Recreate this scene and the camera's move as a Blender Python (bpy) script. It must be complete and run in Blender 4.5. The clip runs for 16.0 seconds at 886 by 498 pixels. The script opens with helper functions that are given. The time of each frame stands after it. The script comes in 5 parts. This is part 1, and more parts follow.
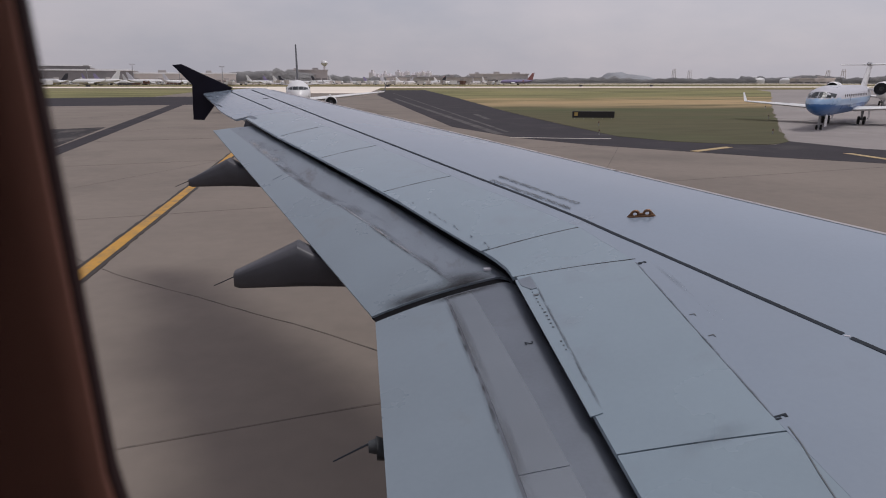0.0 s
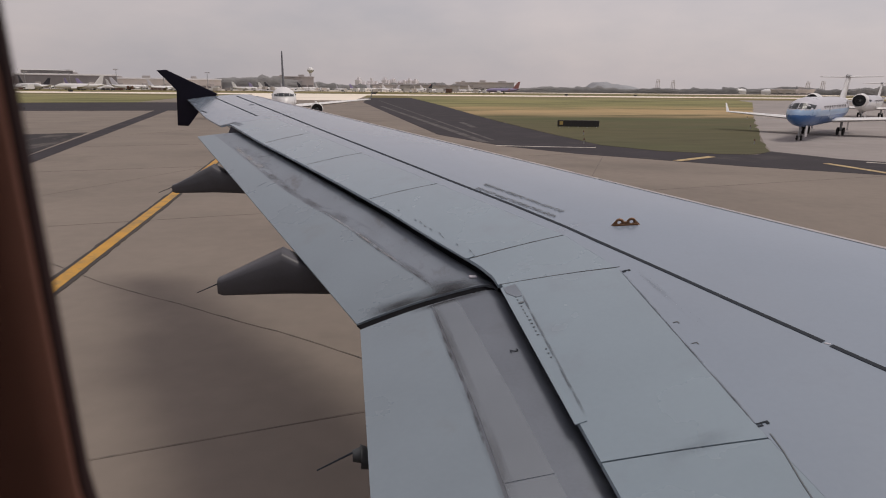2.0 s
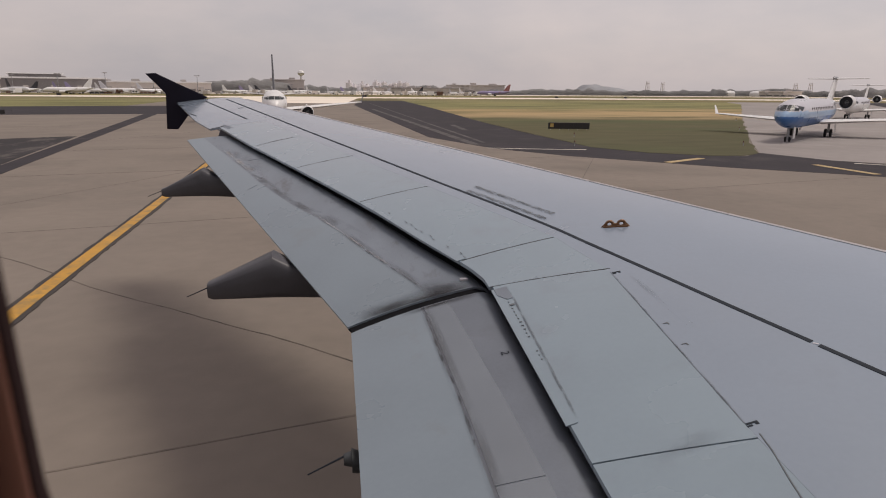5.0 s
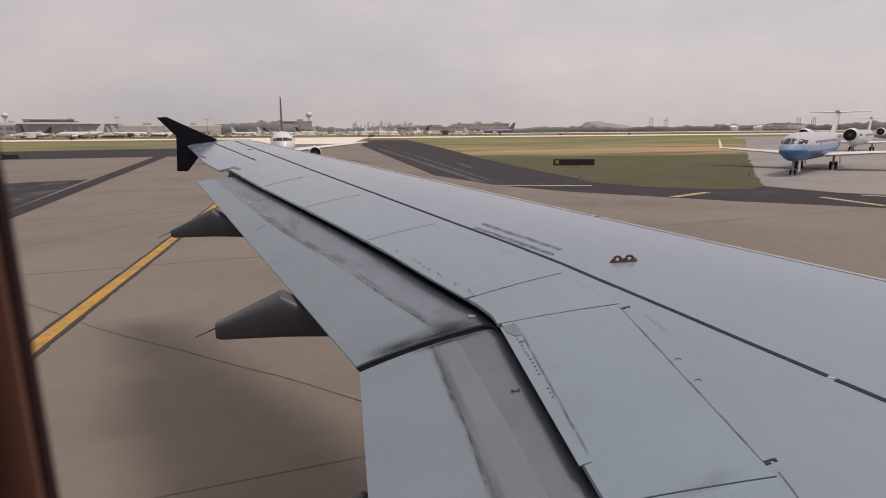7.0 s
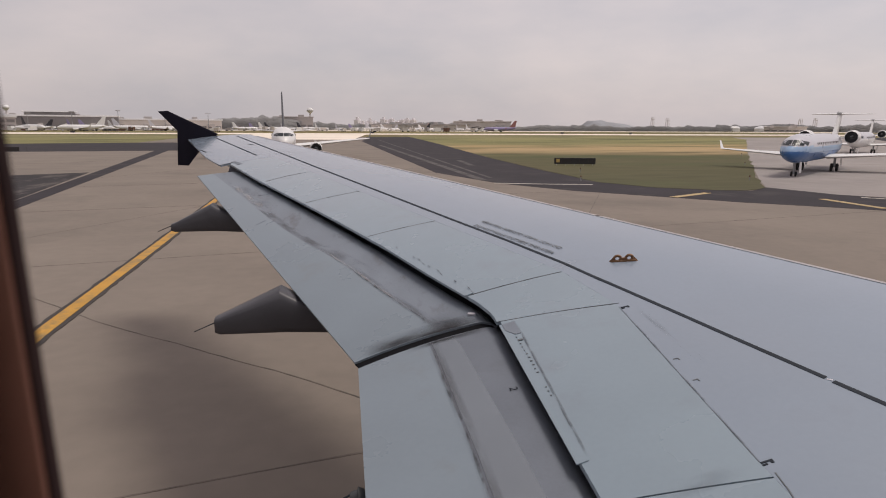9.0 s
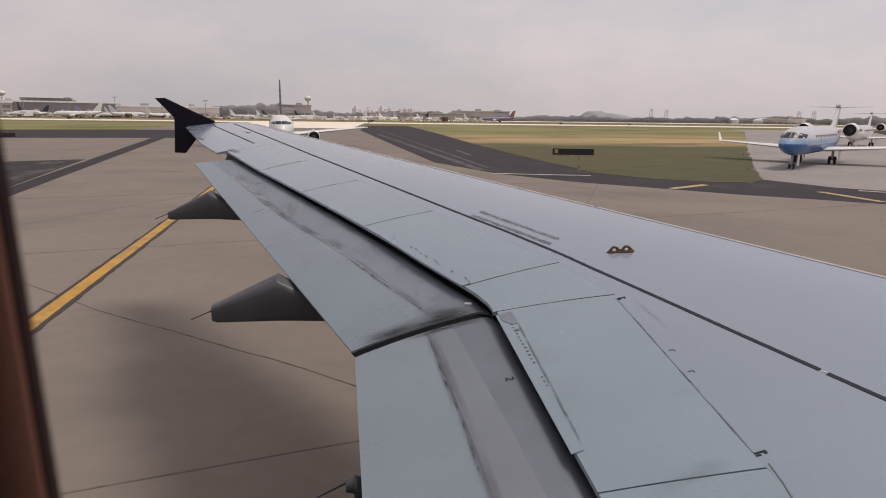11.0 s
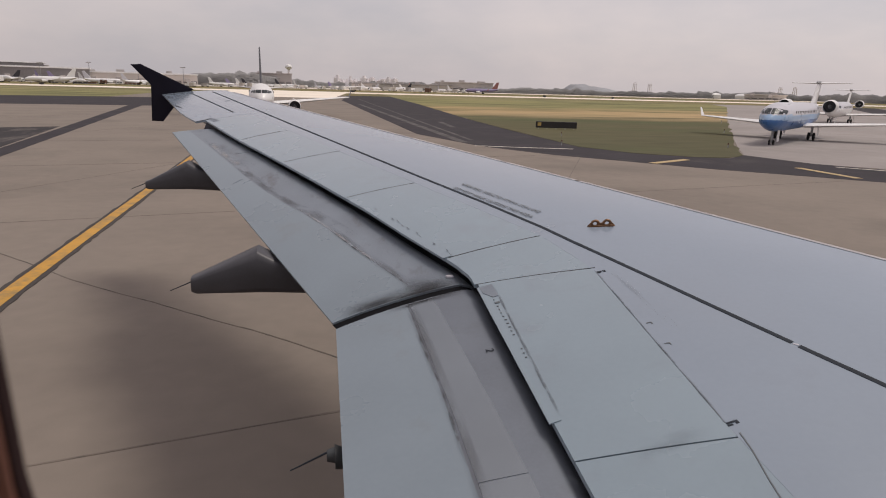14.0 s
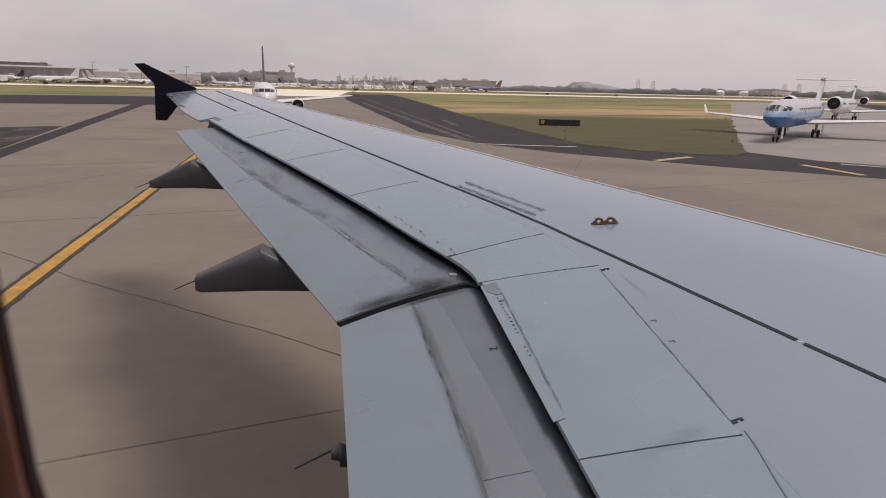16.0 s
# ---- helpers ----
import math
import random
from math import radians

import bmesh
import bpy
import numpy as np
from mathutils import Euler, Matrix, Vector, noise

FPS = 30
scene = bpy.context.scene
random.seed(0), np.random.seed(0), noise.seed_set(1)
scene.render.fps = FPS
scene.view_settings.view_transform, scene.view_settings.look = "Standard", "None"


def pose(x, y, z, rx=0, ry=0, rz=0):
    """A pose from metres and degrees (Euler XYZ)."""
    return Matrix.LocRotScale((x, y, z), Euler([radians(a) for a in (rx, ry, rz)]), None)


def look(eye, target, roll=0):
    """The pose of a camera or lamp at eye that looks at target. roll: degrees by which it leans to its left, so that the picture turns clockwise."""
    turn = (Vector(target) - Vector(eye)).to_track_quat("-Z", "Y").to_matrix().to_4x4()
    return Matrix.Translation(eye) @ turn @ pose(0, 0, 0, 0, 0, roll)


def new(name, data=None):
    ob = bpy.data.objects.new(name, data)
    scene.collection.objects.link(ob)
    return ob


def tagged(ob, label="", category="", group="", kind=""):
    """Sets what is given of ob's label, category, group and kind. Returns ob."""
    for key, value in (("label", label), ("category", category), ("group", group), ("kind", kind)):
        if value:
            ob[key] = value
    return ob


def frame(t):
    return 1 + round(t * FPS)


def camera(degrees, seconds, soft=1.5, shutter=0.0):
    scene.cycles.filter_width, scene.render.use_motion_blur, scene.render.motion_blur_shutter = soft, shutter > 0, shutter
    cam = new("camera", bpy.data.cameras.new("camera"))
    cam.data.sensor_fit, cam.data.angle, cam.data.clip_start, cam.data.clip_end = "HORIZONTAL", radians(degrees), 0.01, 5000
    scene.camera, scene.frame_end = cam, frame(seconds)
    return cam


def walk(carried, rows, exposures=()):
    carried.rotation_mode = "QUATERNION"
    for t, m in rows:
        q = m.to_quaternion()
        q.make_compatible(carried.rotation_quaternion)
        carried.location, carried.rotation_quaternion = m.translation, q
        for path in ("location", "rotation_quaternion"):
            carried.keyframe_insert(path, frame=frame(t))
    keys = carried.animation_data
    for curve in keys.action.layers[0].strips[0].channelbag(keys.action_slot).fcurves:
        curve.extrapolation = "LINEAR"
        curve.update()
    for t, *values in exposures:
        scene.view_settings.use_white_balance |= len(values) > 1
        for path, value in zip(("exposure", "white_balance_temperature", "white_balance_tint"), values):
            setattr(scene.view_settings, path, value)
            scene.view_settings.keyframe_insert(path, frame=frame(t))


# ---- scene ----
cam = camera(70.0, 16.0, soft=1.0)
PATH = [
    (0.0, pose(-0.0045, -0.000, 4.300, 75.09, -0.05, -8.61)),
    (0.5, pose(-0.0028, 0.000, 4.300, 75.71, -0.00, -9.37)),
    (1.0, pose(-0.0027, 0.000, 4.300, 75.43, -0.11, -9.75)),
    (1.5, pose(-0.0024, 0.000, 4.300, 75.41, -0.23, -9.74)),
    (2.0, pose(-0.0028, -0.000, 4.300, 75.78, -0.56, -9.82)),
    (2.5, pose(-0.0022, 0.000, 4.300, 76.38, -0.55, -9.84)),
    (3.0, pose(-0.0006, 0.000, 4.300, 75.89, -0.46, -10.15)),
    (3.2, pose(-0.0004, 0.000, 4.300, 75.41, -0.16, -10.01)),
    (5.3, pose(0.0054, 0.000, 4.300, 76.35, -0.35, -10.76)),
    (5.5, pose(0.0054, 0.001, 4.300, 77.13, 0.19, -10.75)),
    (6.0, pose(0.0027, 0.001, 4.300, 76.82, -0.60, -11.08)),
    (6.5, pose(0.0026, 0.001, 4.300, 77.59, 0.45, -10.64)),
    (7.0, pose(0.0016, 0.000, 4.300, 79.39, 0.42, -10.13)),
    (7.5, pose(-0.0018, -0.001, 4.300, 79.86, 0.50, -9.55)),
    (8.0, pose(-0.0002, -0.000, 4.300, 79.49, 0.33, -9.93)),
    (8.5, pose(-0.0001, -0.000, 4.300, 79.50, 0.10, -9.92)),
    (9.0, pose(0.0003, 0.000, 4.300, 79.15, -0.26, -10.02)),
    (9.2, pose(0.0003, 0.001, 4.300, 78.44, -0.35, -10.15)),
    (11.3, pose(0.0008, -0.000, 4.300, 78.13, -0.87, -10.24)),
    (11.5, pose(0.0008, 0.000, 4.300, 77.62, -1.03, -10.50)),
    (12.0, pose(-0.0006, 0.000, 4.300, 77.14, -1.25, -10.51)),
    (12.5, pose(-0.0010, 0.000, 4.300, 77.59, -0.92, -10.36)),
    (13.0, pose(0.0025, 0.000, 4.300, 76.14, -1.21, -11.10)),
    (13.5, pose(0.0030, 0.000, 4.300, 76.22, -1.09, -11.23)),
    (14.0, pose(0.0042, 0.000, 4.300, 75.77, -1.52, -11.65)),
    (14.5, pose(0.0017, 0.001, 4.300, 77.31, -1.27, -10.98)),
    (15.0, pose(0.0028, 0.000, 4.300, 76.24, -1.21, -11.24)),
    (15.5, pose(0.0035, 0.000, 4.300, 76.76, -1.46, -10.75)),
    (16.0, pose(0.0030, 0.000, 4.300, 75.60, -1.30, -11.39)),
]
LOOKS = [(0.0, -0.19, 5900, 10), (0.5, -0.15, 6250, 10), (1.5, -0.13, 6400, 10), (3.0, -0.10, 6450, 10), (5.5, -0.03, 6550, 10), (9.0, 0.08, 6450, 10), (12.5, 0.06, 6450, 10), (16.0, 0.06, 6450, 10)]
walk(cam, PATH, LOOKS)
cam.data.dof.use_dof = True
cam.data.dof.focus_distance = 9.0
cam.data.dof.aperture_fstop = 10.5

# ---- light ----
SUN_EL, SUN_AZ = 64.0, 84.0          # degrees: height, and bearing from +y towards +x
world = bpy.data.worlds.new("sky")
scene.world = world
world.use_nodes = True
wn, wl = world.node_tree.nodes, world.node_tree.links
wn.clear()
w_out = wn.new("ShaderNodeOutputWorld")
w_bg = wn.new("ShaderNodeBackground")
w_sky = wn.new("ShaderNodeTexSky")
w_sky.sky_type = 'NISHITA'
w_sky.sun_disc = False
w_sky.sun_elevation = radians(SUN_EL)
w_sky.sun_rotation = radians(SUN_AZ)
w_sky.dust_density = 4.0
w_sky.air_density = 1.0
w_co = wn.new("ShaderNodeTexCoord")
w_map = wn.new("ShaderNodeMapping")
w_map.inputs["Scale"].default_value = (1.0, 1.0, 2.6)
w_no = wn.new("ShaderNodeTexNoise")
w_no.inputs["Scale"].default_value = 2.3
w_no.inputs["Detail"].default_value = 7.0
w_no.inputs["Roughness"].default_value = 0.55
w_ramp = wn.new("ShaderNodeValToRGB")
w_ramp.color_ramp.elements[0].position = 0.36
w_ramp.color_ramp.elements[0].color = (4.88, 4.48, 4.64, 1)
w_ramp.color_ramp.elements[1].position = 0.66
w_ramp.color_ramp.elements[1].color = (6.36, 5.50, 5.36, 1)
w_mix = wn.new("ShaderNodeMixRGB")
w_mix.inputs["Fac"].default_value = 0.82
wl.new(w_co.outputs["Generated"], w_map.inputs["Vector"])
wl.new(w_map.outputs["Vector"], w_no.inputs["Vector"])
wl.new(w_no.outputs["Fac"], w_ramp.inputs["Fac"])
wl.new(w_sky.outputs["Color"], w_mix.inputs["Color1"])
wl.new(w_ramp.outputs["Color"], w_mix.inputs["Color2"])
w_dot = wn.new("ShaderNodeVectorMath")
w_dot.operation = 'DOT_PRODUCT'
w_dot.inputs[1].default_value = (math.sin(radians(SUN_AZ)), math.cos(radians(SUN_AZ)), 0)
w_side = wn.new("ShaderNodeMapRange")
w_side.inputs["From Min"].default_value, w_side.inputs["From Max"].default_value = -1, 1
w_side.inputs["To Min"].default_value, w_side.inputs["To Max"].default_value = 0.84, 1.06
w_tint = wn.new("ShaderNodeVectorMath")
w_tint.operation = 'SCALE'
wl.new(w_co.outputs["Generated"], w_dot.inputs[0])
wl.new(w_dot.outputs["Value"], w_side.inputs["Value"])
wl.new(w_mix.outputs["Color"], w_tint.inputs[0])
wl.new(w_side.outputs["Result"], w_tint.inputs["Scale"])
wl.new(w_tint.outputs[0], w_bg.inputs["Color"])
w_bg.inputs["Strength"].default_value = 0.115
wl.new(w_bg.outputs["Background"], w_out.inputs["Surface"])

sun = new("sun", bpy.data.lights.new("sun", 'SUN'))
sun.data.energy = 1.38
sun.data.angle = radians(16)
sun.data.color = (1.0, 0.92, 0.82)
az, el = radians(SUN_AZ), radians(SUN_EL)
sun.matrix_world = look((40 * math.sin(az) * math.cos(el), 40 * math.cos(az) * math.cos(el), 40 * math.sin(el)), (0, 0, 0))


# ---- materials ----
def mat(name, color, rough=0.6, metal=0.0, var=0.15, scale=3.0, fine=40.0, bump=0.0, stain=None, stain_at=(0.55, 0.75), stain_scale=1.2, stretch=(1, 1, 1), coat=0.0, spec=0.5):
    """A surface with large blotches, fine grain, stains and relief."""
    m = bpy.data.materials.new(name)
    m.use_nodes = True
    n, l = m.node_tree.nodes, m.node_tree.links
    b = n["Principled BSDF"]
    co = n.new("ShaderNodeTexCoord")
    mp = n.new("ShaderNodeMapping")
    mp.inputs["Scale"].default_value = stretch
    l.new(co.outputs["Object"], mp.inputs["Vector"])
    big = n.new("ShaderNodeTexNoise")
    big.inputs["Scale"].default_value, big.inputs["Detail"].default_value = scale, 5
    small = n.new("ShaderNodeTexNoise")
    small.inputs["Scale"].default_value, small.inputs["Detail"].default_value = fine, 3
    for t in (big, small):
        l.new(mp.outputs["Vector"], t.inputs["Vector"])
    add = n.new("ShaderNodeMath")
    add.operation = 'MULTIPLY_ADD'
    add.inputs[1].default_value = 0.35
    l.new(small.outputs["Fac"], add.inputs[0])
    l.new(big.outputs["Fac"], add.inputs[2])
    ramp = n.new("ShaderNodeMapRange")
    ramp.inputs["From Min"].default_value, ramp.inputs["From Max"].default_value = 0.4, 0.95
    ramp.inputs["To Min"].default_value, ramp.inputs["To Max"].default_value = 1 - var, 1 + var
    l.new(add.outputs[0], ramp.inputs["Value"])
    mul = n.new("ShaderNodeVectorMath")
    mul.operation = 'SCALE'
    mul.inputs[0].default_value = color[:3]
    l.new(ramp.outputs["Result"], mul.inputs["Scale"])
    last = mul.outputs[0]
    if stain:
        st = n.new("ShaderNodeTexNoise")
        st.inputs["Scale"].default_value, st.inputs["Detail"].default_value, st.inputs["Roughness"].default_value = stain_scale, 8, 0.65
        l.new(mp.outputs["Vector"], st.inputs["Vector"])
        sr = n.new("ShaderNodeMapRange")
        sr.inputs["From Min"].default_value, sr.inputs["From Max"].default_value = stain_at
        l.new(st.outputs["Fac"], sr.inputs["Value"])
        mx = n.new("ShaderNodeMixRGB")
        mx.inputs["Color2"].default_value = (*stain, 1)
        l.new(sr.outputs["Result"], mx.inputs["Fac"])
        l.new(last, mx.inputs["Color1"])
        last = mx.outputs["Color"]
    l.new(last, b.inputs["Base Color"])
    b.inputs["Metallic"].default_value = metal
    b.inputs["Coat Weight"].default_value = coat
    b.inputs["Coat Roughness"].default_value = 0.14
    b.inputs["Specular IOR Level"].default_value = spec
    rr = n.new("ShaderNodeMapRange")
    rr.inputs["To Min"].default_value, rr.inputs["To Max"].default_value = max(0.02, rough - 0.1), min(1, rough + 0.1)
    l.new(big.outputs["Fac"], rr.inputs["Value"])
    l.new(rr.outputs["Result"], b.inputs["Roughness"])
    if bump:
        bp = n.new("ShaderNodeBump")
        bp.inputs["Strength"].default_value, bp.inputs["Distance"].default_value = bump, 0.02
        l.new(small.outputs["Fac"], bp.inputs["Height"])
        l.new(bp.outputs["Normal"], b.inputs["Normal"])
    return m


M_WING = mat("wing_paint", (0.235, 0.285, 0.350), 0.24, 0, 0.05, 0.9, 30, spec=0.6, coat=0.6, stain=(0.206, 0.238, 0.286), stain_at=(0.56, 0.85), stain_scale=0.9)
M_SPOIL = mat("spoiler_paint", (0.234, 0.299, 0.350), 0.26, 0, 0.05, 1.4, 30, spec=0.6, coat=0.6, stain=(0.208, 0.244, 0.288), stain_at=(0.56, 0.85), stain_scale=1.6)
M_FLAP = mat("flap_paint", (0.207, 0.250, 0.290), 0.30, 0, 0.06, 1.6, 30, stain=(0.19, 0.21, 0.225), stain_at=(0.6, 0.85), stain_scale=2.0)
M_FLAPM = mat("flap_metal", (0.224, 0.256, 0.298), 0.40, 0.35, 0.14, 2.2, 50, stain=(0.128, 0.126, 0.134), stain_at=(0.56, 0.74), stain_scale=1.6, stretch=(2.2, 0.8, 1))
M_NOSE = mat("inner_flap_metal", (0.180, 0.202, 0.236), 0.40, 0.35, 0.10, 2.2, 50, stain=(0.142, 0.152, 0.172), stain_at=(0.52, 0.8), stain_scale=1.6)
# sun glow on the bare flap metal, partly put into this lighter colour
M_STRIP = mat("polished_sunlit_strip", (0.275, 0.306, 0.332), 0.20, 0.8, 0.08, 1.2, 50, stain=(0.238, 0.268, 0.292), stain_at=(0.50, 0.80), stain_scale=1.5)
M_METAL = mat("bare_metal", (0.62, 0.56, 0.53), 0.28, 1.0, 0.08, 3, 60)
M_COVE = mat("cove_shade", (0.115, 0.118, 0.14), 0.7, 0, 0.3, 4, 30)
M_SEAL = mat("rubber_seal", (0.010, 0.010, 0.012), 0.9, 0, 0.3, 6, 50, spec=0.08)
M_WEAR = mat("worn_sealant", (0.142, 0.158, 0.19), 0.7, 0, 0.2, 8, 60, stain=(0.215, 0.245, 0.29), stain_at=(0.5, 0.6), stain_scale=9.0)
M_HINGE = mat("hinge_grey", (0.160, 0.185, 0.228), 0.5, 0, 0.2, 8, 60, stain=(0.118, 0.132, 0.16), stain_at=(0.5, 0.6), stain_scale=3.0)
M_GAP = mat("gap_seal", (0.05, 0.055, 0.06), 0.7)
M_LINE = mat("marking_black", (0.026, 0.032, 0.042), 0.8, 0, 0.2, 8, 60, spec=0.25, stain=(0.06, 0.066, 0.076), stain_at=(0.62, 0.8), stain_scale=5)
M_FAINTB = mat("stencil_grey", (0.13, 0.145, 0.16), 0.6, 0, 0.2, 8, 60)
M_GROOVE = mat("panel_gap", (0.13, 0.145, 0.16), 0.7, 0, 0.2, 8, 60)
M_FENCE = mat("fence_navy", (0.010, 0.009, 0.018), 0.6, 0, 0.2, 3, 40, spec=0.15)
M_FAIR = mat("fairing_grey", (0.058, 0.057, 0.066), 0.46, 0, 0.15, 3, 40, stain=(0.04, 0.04, 0.045), stain_at=(0.55, 0.8), stain_scale=3)
M_BRONZE = mat("bronze", (0.20, 0.112, 0.062), 0.5, 0.6, 0.2, 20, 90)
M_CABIN = mat("cabin_brown", (0.30, 0.13, 0.09), 0.7, 0, 0.12, 9, 80)
M_CABIN_D = mat("window_gasket", (0.040, 0.021, 0.020), 0.85, 0, 0.2, 9, 80, spec=0.1)
M_SKIN = mat("fuselage_white", (0.7, 0.7, 0.7), 0.35, 0, 0.05, 2, 30)
M_CONC = mat("concrete", (0.230, 0.195, 0.166), 0.85, 0, 0.14, 0.16, 2.2, 0.03, stain=(0.145, 0.124, 0.107), stain_at=(0.52, 0.80), stain_scale=0.09, spec=0.2)
M_ASPH = mat("asphalt", (0.046, 0.041, 0.046), 0.9, 0, 0.25, 0.3, 6, 0.2, stain=(0.085, 0.078, 0.074), stain_at=(0.54, 0.78), stain_scale=0.25, spec=0.15)
M_MOTTLE = mat("streaked_asphalt", (0.045, 0.041, 0.043), 0.9, 0, 0.3, 0.2, 5, 0.2, stain=(0.20, 0.175, 0.16), stain_at=(0.50, 0.74), stain_scale=0.55, stretch=(1.0, 0.35, 1), spec=0.15)
# sunshine on the far pavement is put into this pale colour
M_LIGHTC = mat("pale_sunlit_concrete", (0.86, 0.77, 0.66), 0.85, 0, 0.1, 0.03, 1.0, spec=0.2)
M_LANE = mat("lane_concrete", (0.31, 0.28, 0.266), 0.85, 0, 0.16, 0.08, 1.2, stain=(0.26, 0.235, 0.222), stain_at=(0.5, 0.75), stain_scale=0.12, spec=0.2)
M_YPALE = mat("worn_yellow_paint", (0.50, 0.36, 0.17), 0.7, 0, 0.2, 1.0, 14, stain=(0.25, 0.20, 0.14), stain_at=(0.5, 0.7), stain_scale=3.0)
M_STREAK = mat("tyre_streak", (0.115, 0.105, 0.103), 0.85, 0, 0.25, 0.2, 2.0, stain=(0.06, 0.056, 0.056), stain_at=(0.46, 0.62), stain_scale=0.3, spec=0.2)
M_APRON = mat("apron_concrete", (0.58, 0.52, 0.46), 0.85, 0, 0.12, 0.05, 1.0, spec=0.2)
M_GRASSF = mat("dry_grass", (0.21, 0.175, 0.085), 0.95, 0, 0.25, 0.008, 0.2, 0.0, stain=(0.10, 0.11, 0.05), stain_at=(0.48, 0.66), stain_scale=0.006, stretch=(0.4, 1.6, 1), spec=0.1)
M_YELLOW = mat("yellow_paint", (0.54, 0.285, 0.04), 0.7, 0, 0.2, 1.0, 14, stain=(0.24, 0.175, 0.085), stain_at=(0.46, 0.68), stain_scale=2.0)
M_WHITEP = mat("white_paint", (0.70, 0.64, 0.56), 0.7, 0, 0.12, 1.0, 14)
M_BLACKP = mat("black_border", (0.045, 0.038, 0.034), 0.8, 0, 0.25, 1.0, 14)
M_JOINT = mat("joint_tar", (0.155, 0.128, 0.108), 0.9, 0, 0.3, 1.0, 9, stain=(0.09, 0.078, 0.068), stain_at=(0.5, 0.62), stain_scale=1.4)
M_WHITE = mat("aircraft_white", (0.78, 0.77, 0.76), 0.3, 0, 0.04, 1, 9)
M_HAZEW = mat("aircraft_lilac_white", (0.56, 0.55, 0.59), 0.3, 0, 0.05, 1, 9)
M_BLUE = mat("aircraft_blue", (0.045, 0.14, 0.36), 0.3, 0, 0.06, 1, 9)
M_LBLUE = mat("aircraft_pale_blue", (0.33, 0.47, 0.66), 0.3, 0, 0.06, 1, 9)
M_NAVY = mat("tail_navy", (0.030, 0.029, 0.036), 0.35, 0, 0.1, 1, 9)
# violet and red are muted in colour to stand for far haze
M_PURPLE = mat("aircraft_violet", (0.30, 0.26, 0.42), 0.35, 0, 0.1, 1, 9)
M_RED = mat("aircraft_red", (0.38, 0.17, 0.15), 0.4, 0, 0.1, 1, 9)
M_GLASS = mat("cockpit_glass", (0.022, 0.028, 0.032), 0.3, 0, 0.1, 1, 9, spec=0.3)
M_TYRE = mat("tyre", (0.018, 0.017, 0.017), 0.85, 0, 0.2, 4, 30)
M_ENGINE = mat("engine_inside", (0.03, 0.03, 0.034), 0.5, 0.4, 0.2, 4, 30)
M_STEEL = mat("gear_steel", (0.35, 0.35, 0.36), 0.45, 0.6, 0.1, 4, 30)
M_SIGN = mat("sign_black", (0.02, 0.018, 0.018), 0.5, 0, 0.15, 3, 30)
M_SIGNY = mat("sign_yellow", (0.45, 0.32, 0.10), 0.6, 0, 0.15, 3, 30)
# distance haze put into this pale foliage colour
M_TREE = mat("hazed_foliage", (0.33, 0.325, 0.322), 0.95, 0, 0.25, 0.02, 0.3, spec=0.1)
# blue-grey of the hill carries the haze of distance
M_HILL = mat("hazed_hill", (0.36, 0.365, 0.385), 0.95, 0, 0.2, 0.01, 0.1, spec=0.1)
M_BWALL = mat("building_grey", (0.44, 0.405, 0.39), 0.8, 0, 0.15, 0.05, 1)
M_BPALE = mat("building_pale", (0.62, 0.57, 0.53), 0.8, 0, 0.1, 0.05, 1)
M_BDARK = mat("building_glass", (0.22, 0.205, 0.205), 0.45, 0, 0.2, 0.05, 1)
# near-sky pallor stands for haze over the skyline
M_TOWER = mat("skyline_hazed_grey", (0.88, 0.84, 0.86), 0.9, 0, 0.1, 0.02, 0.3)
M_BOX = mat("equipment_brown", (0.16, 0.09, 0.065), 0.8, 0, 0.2, 1, 9)


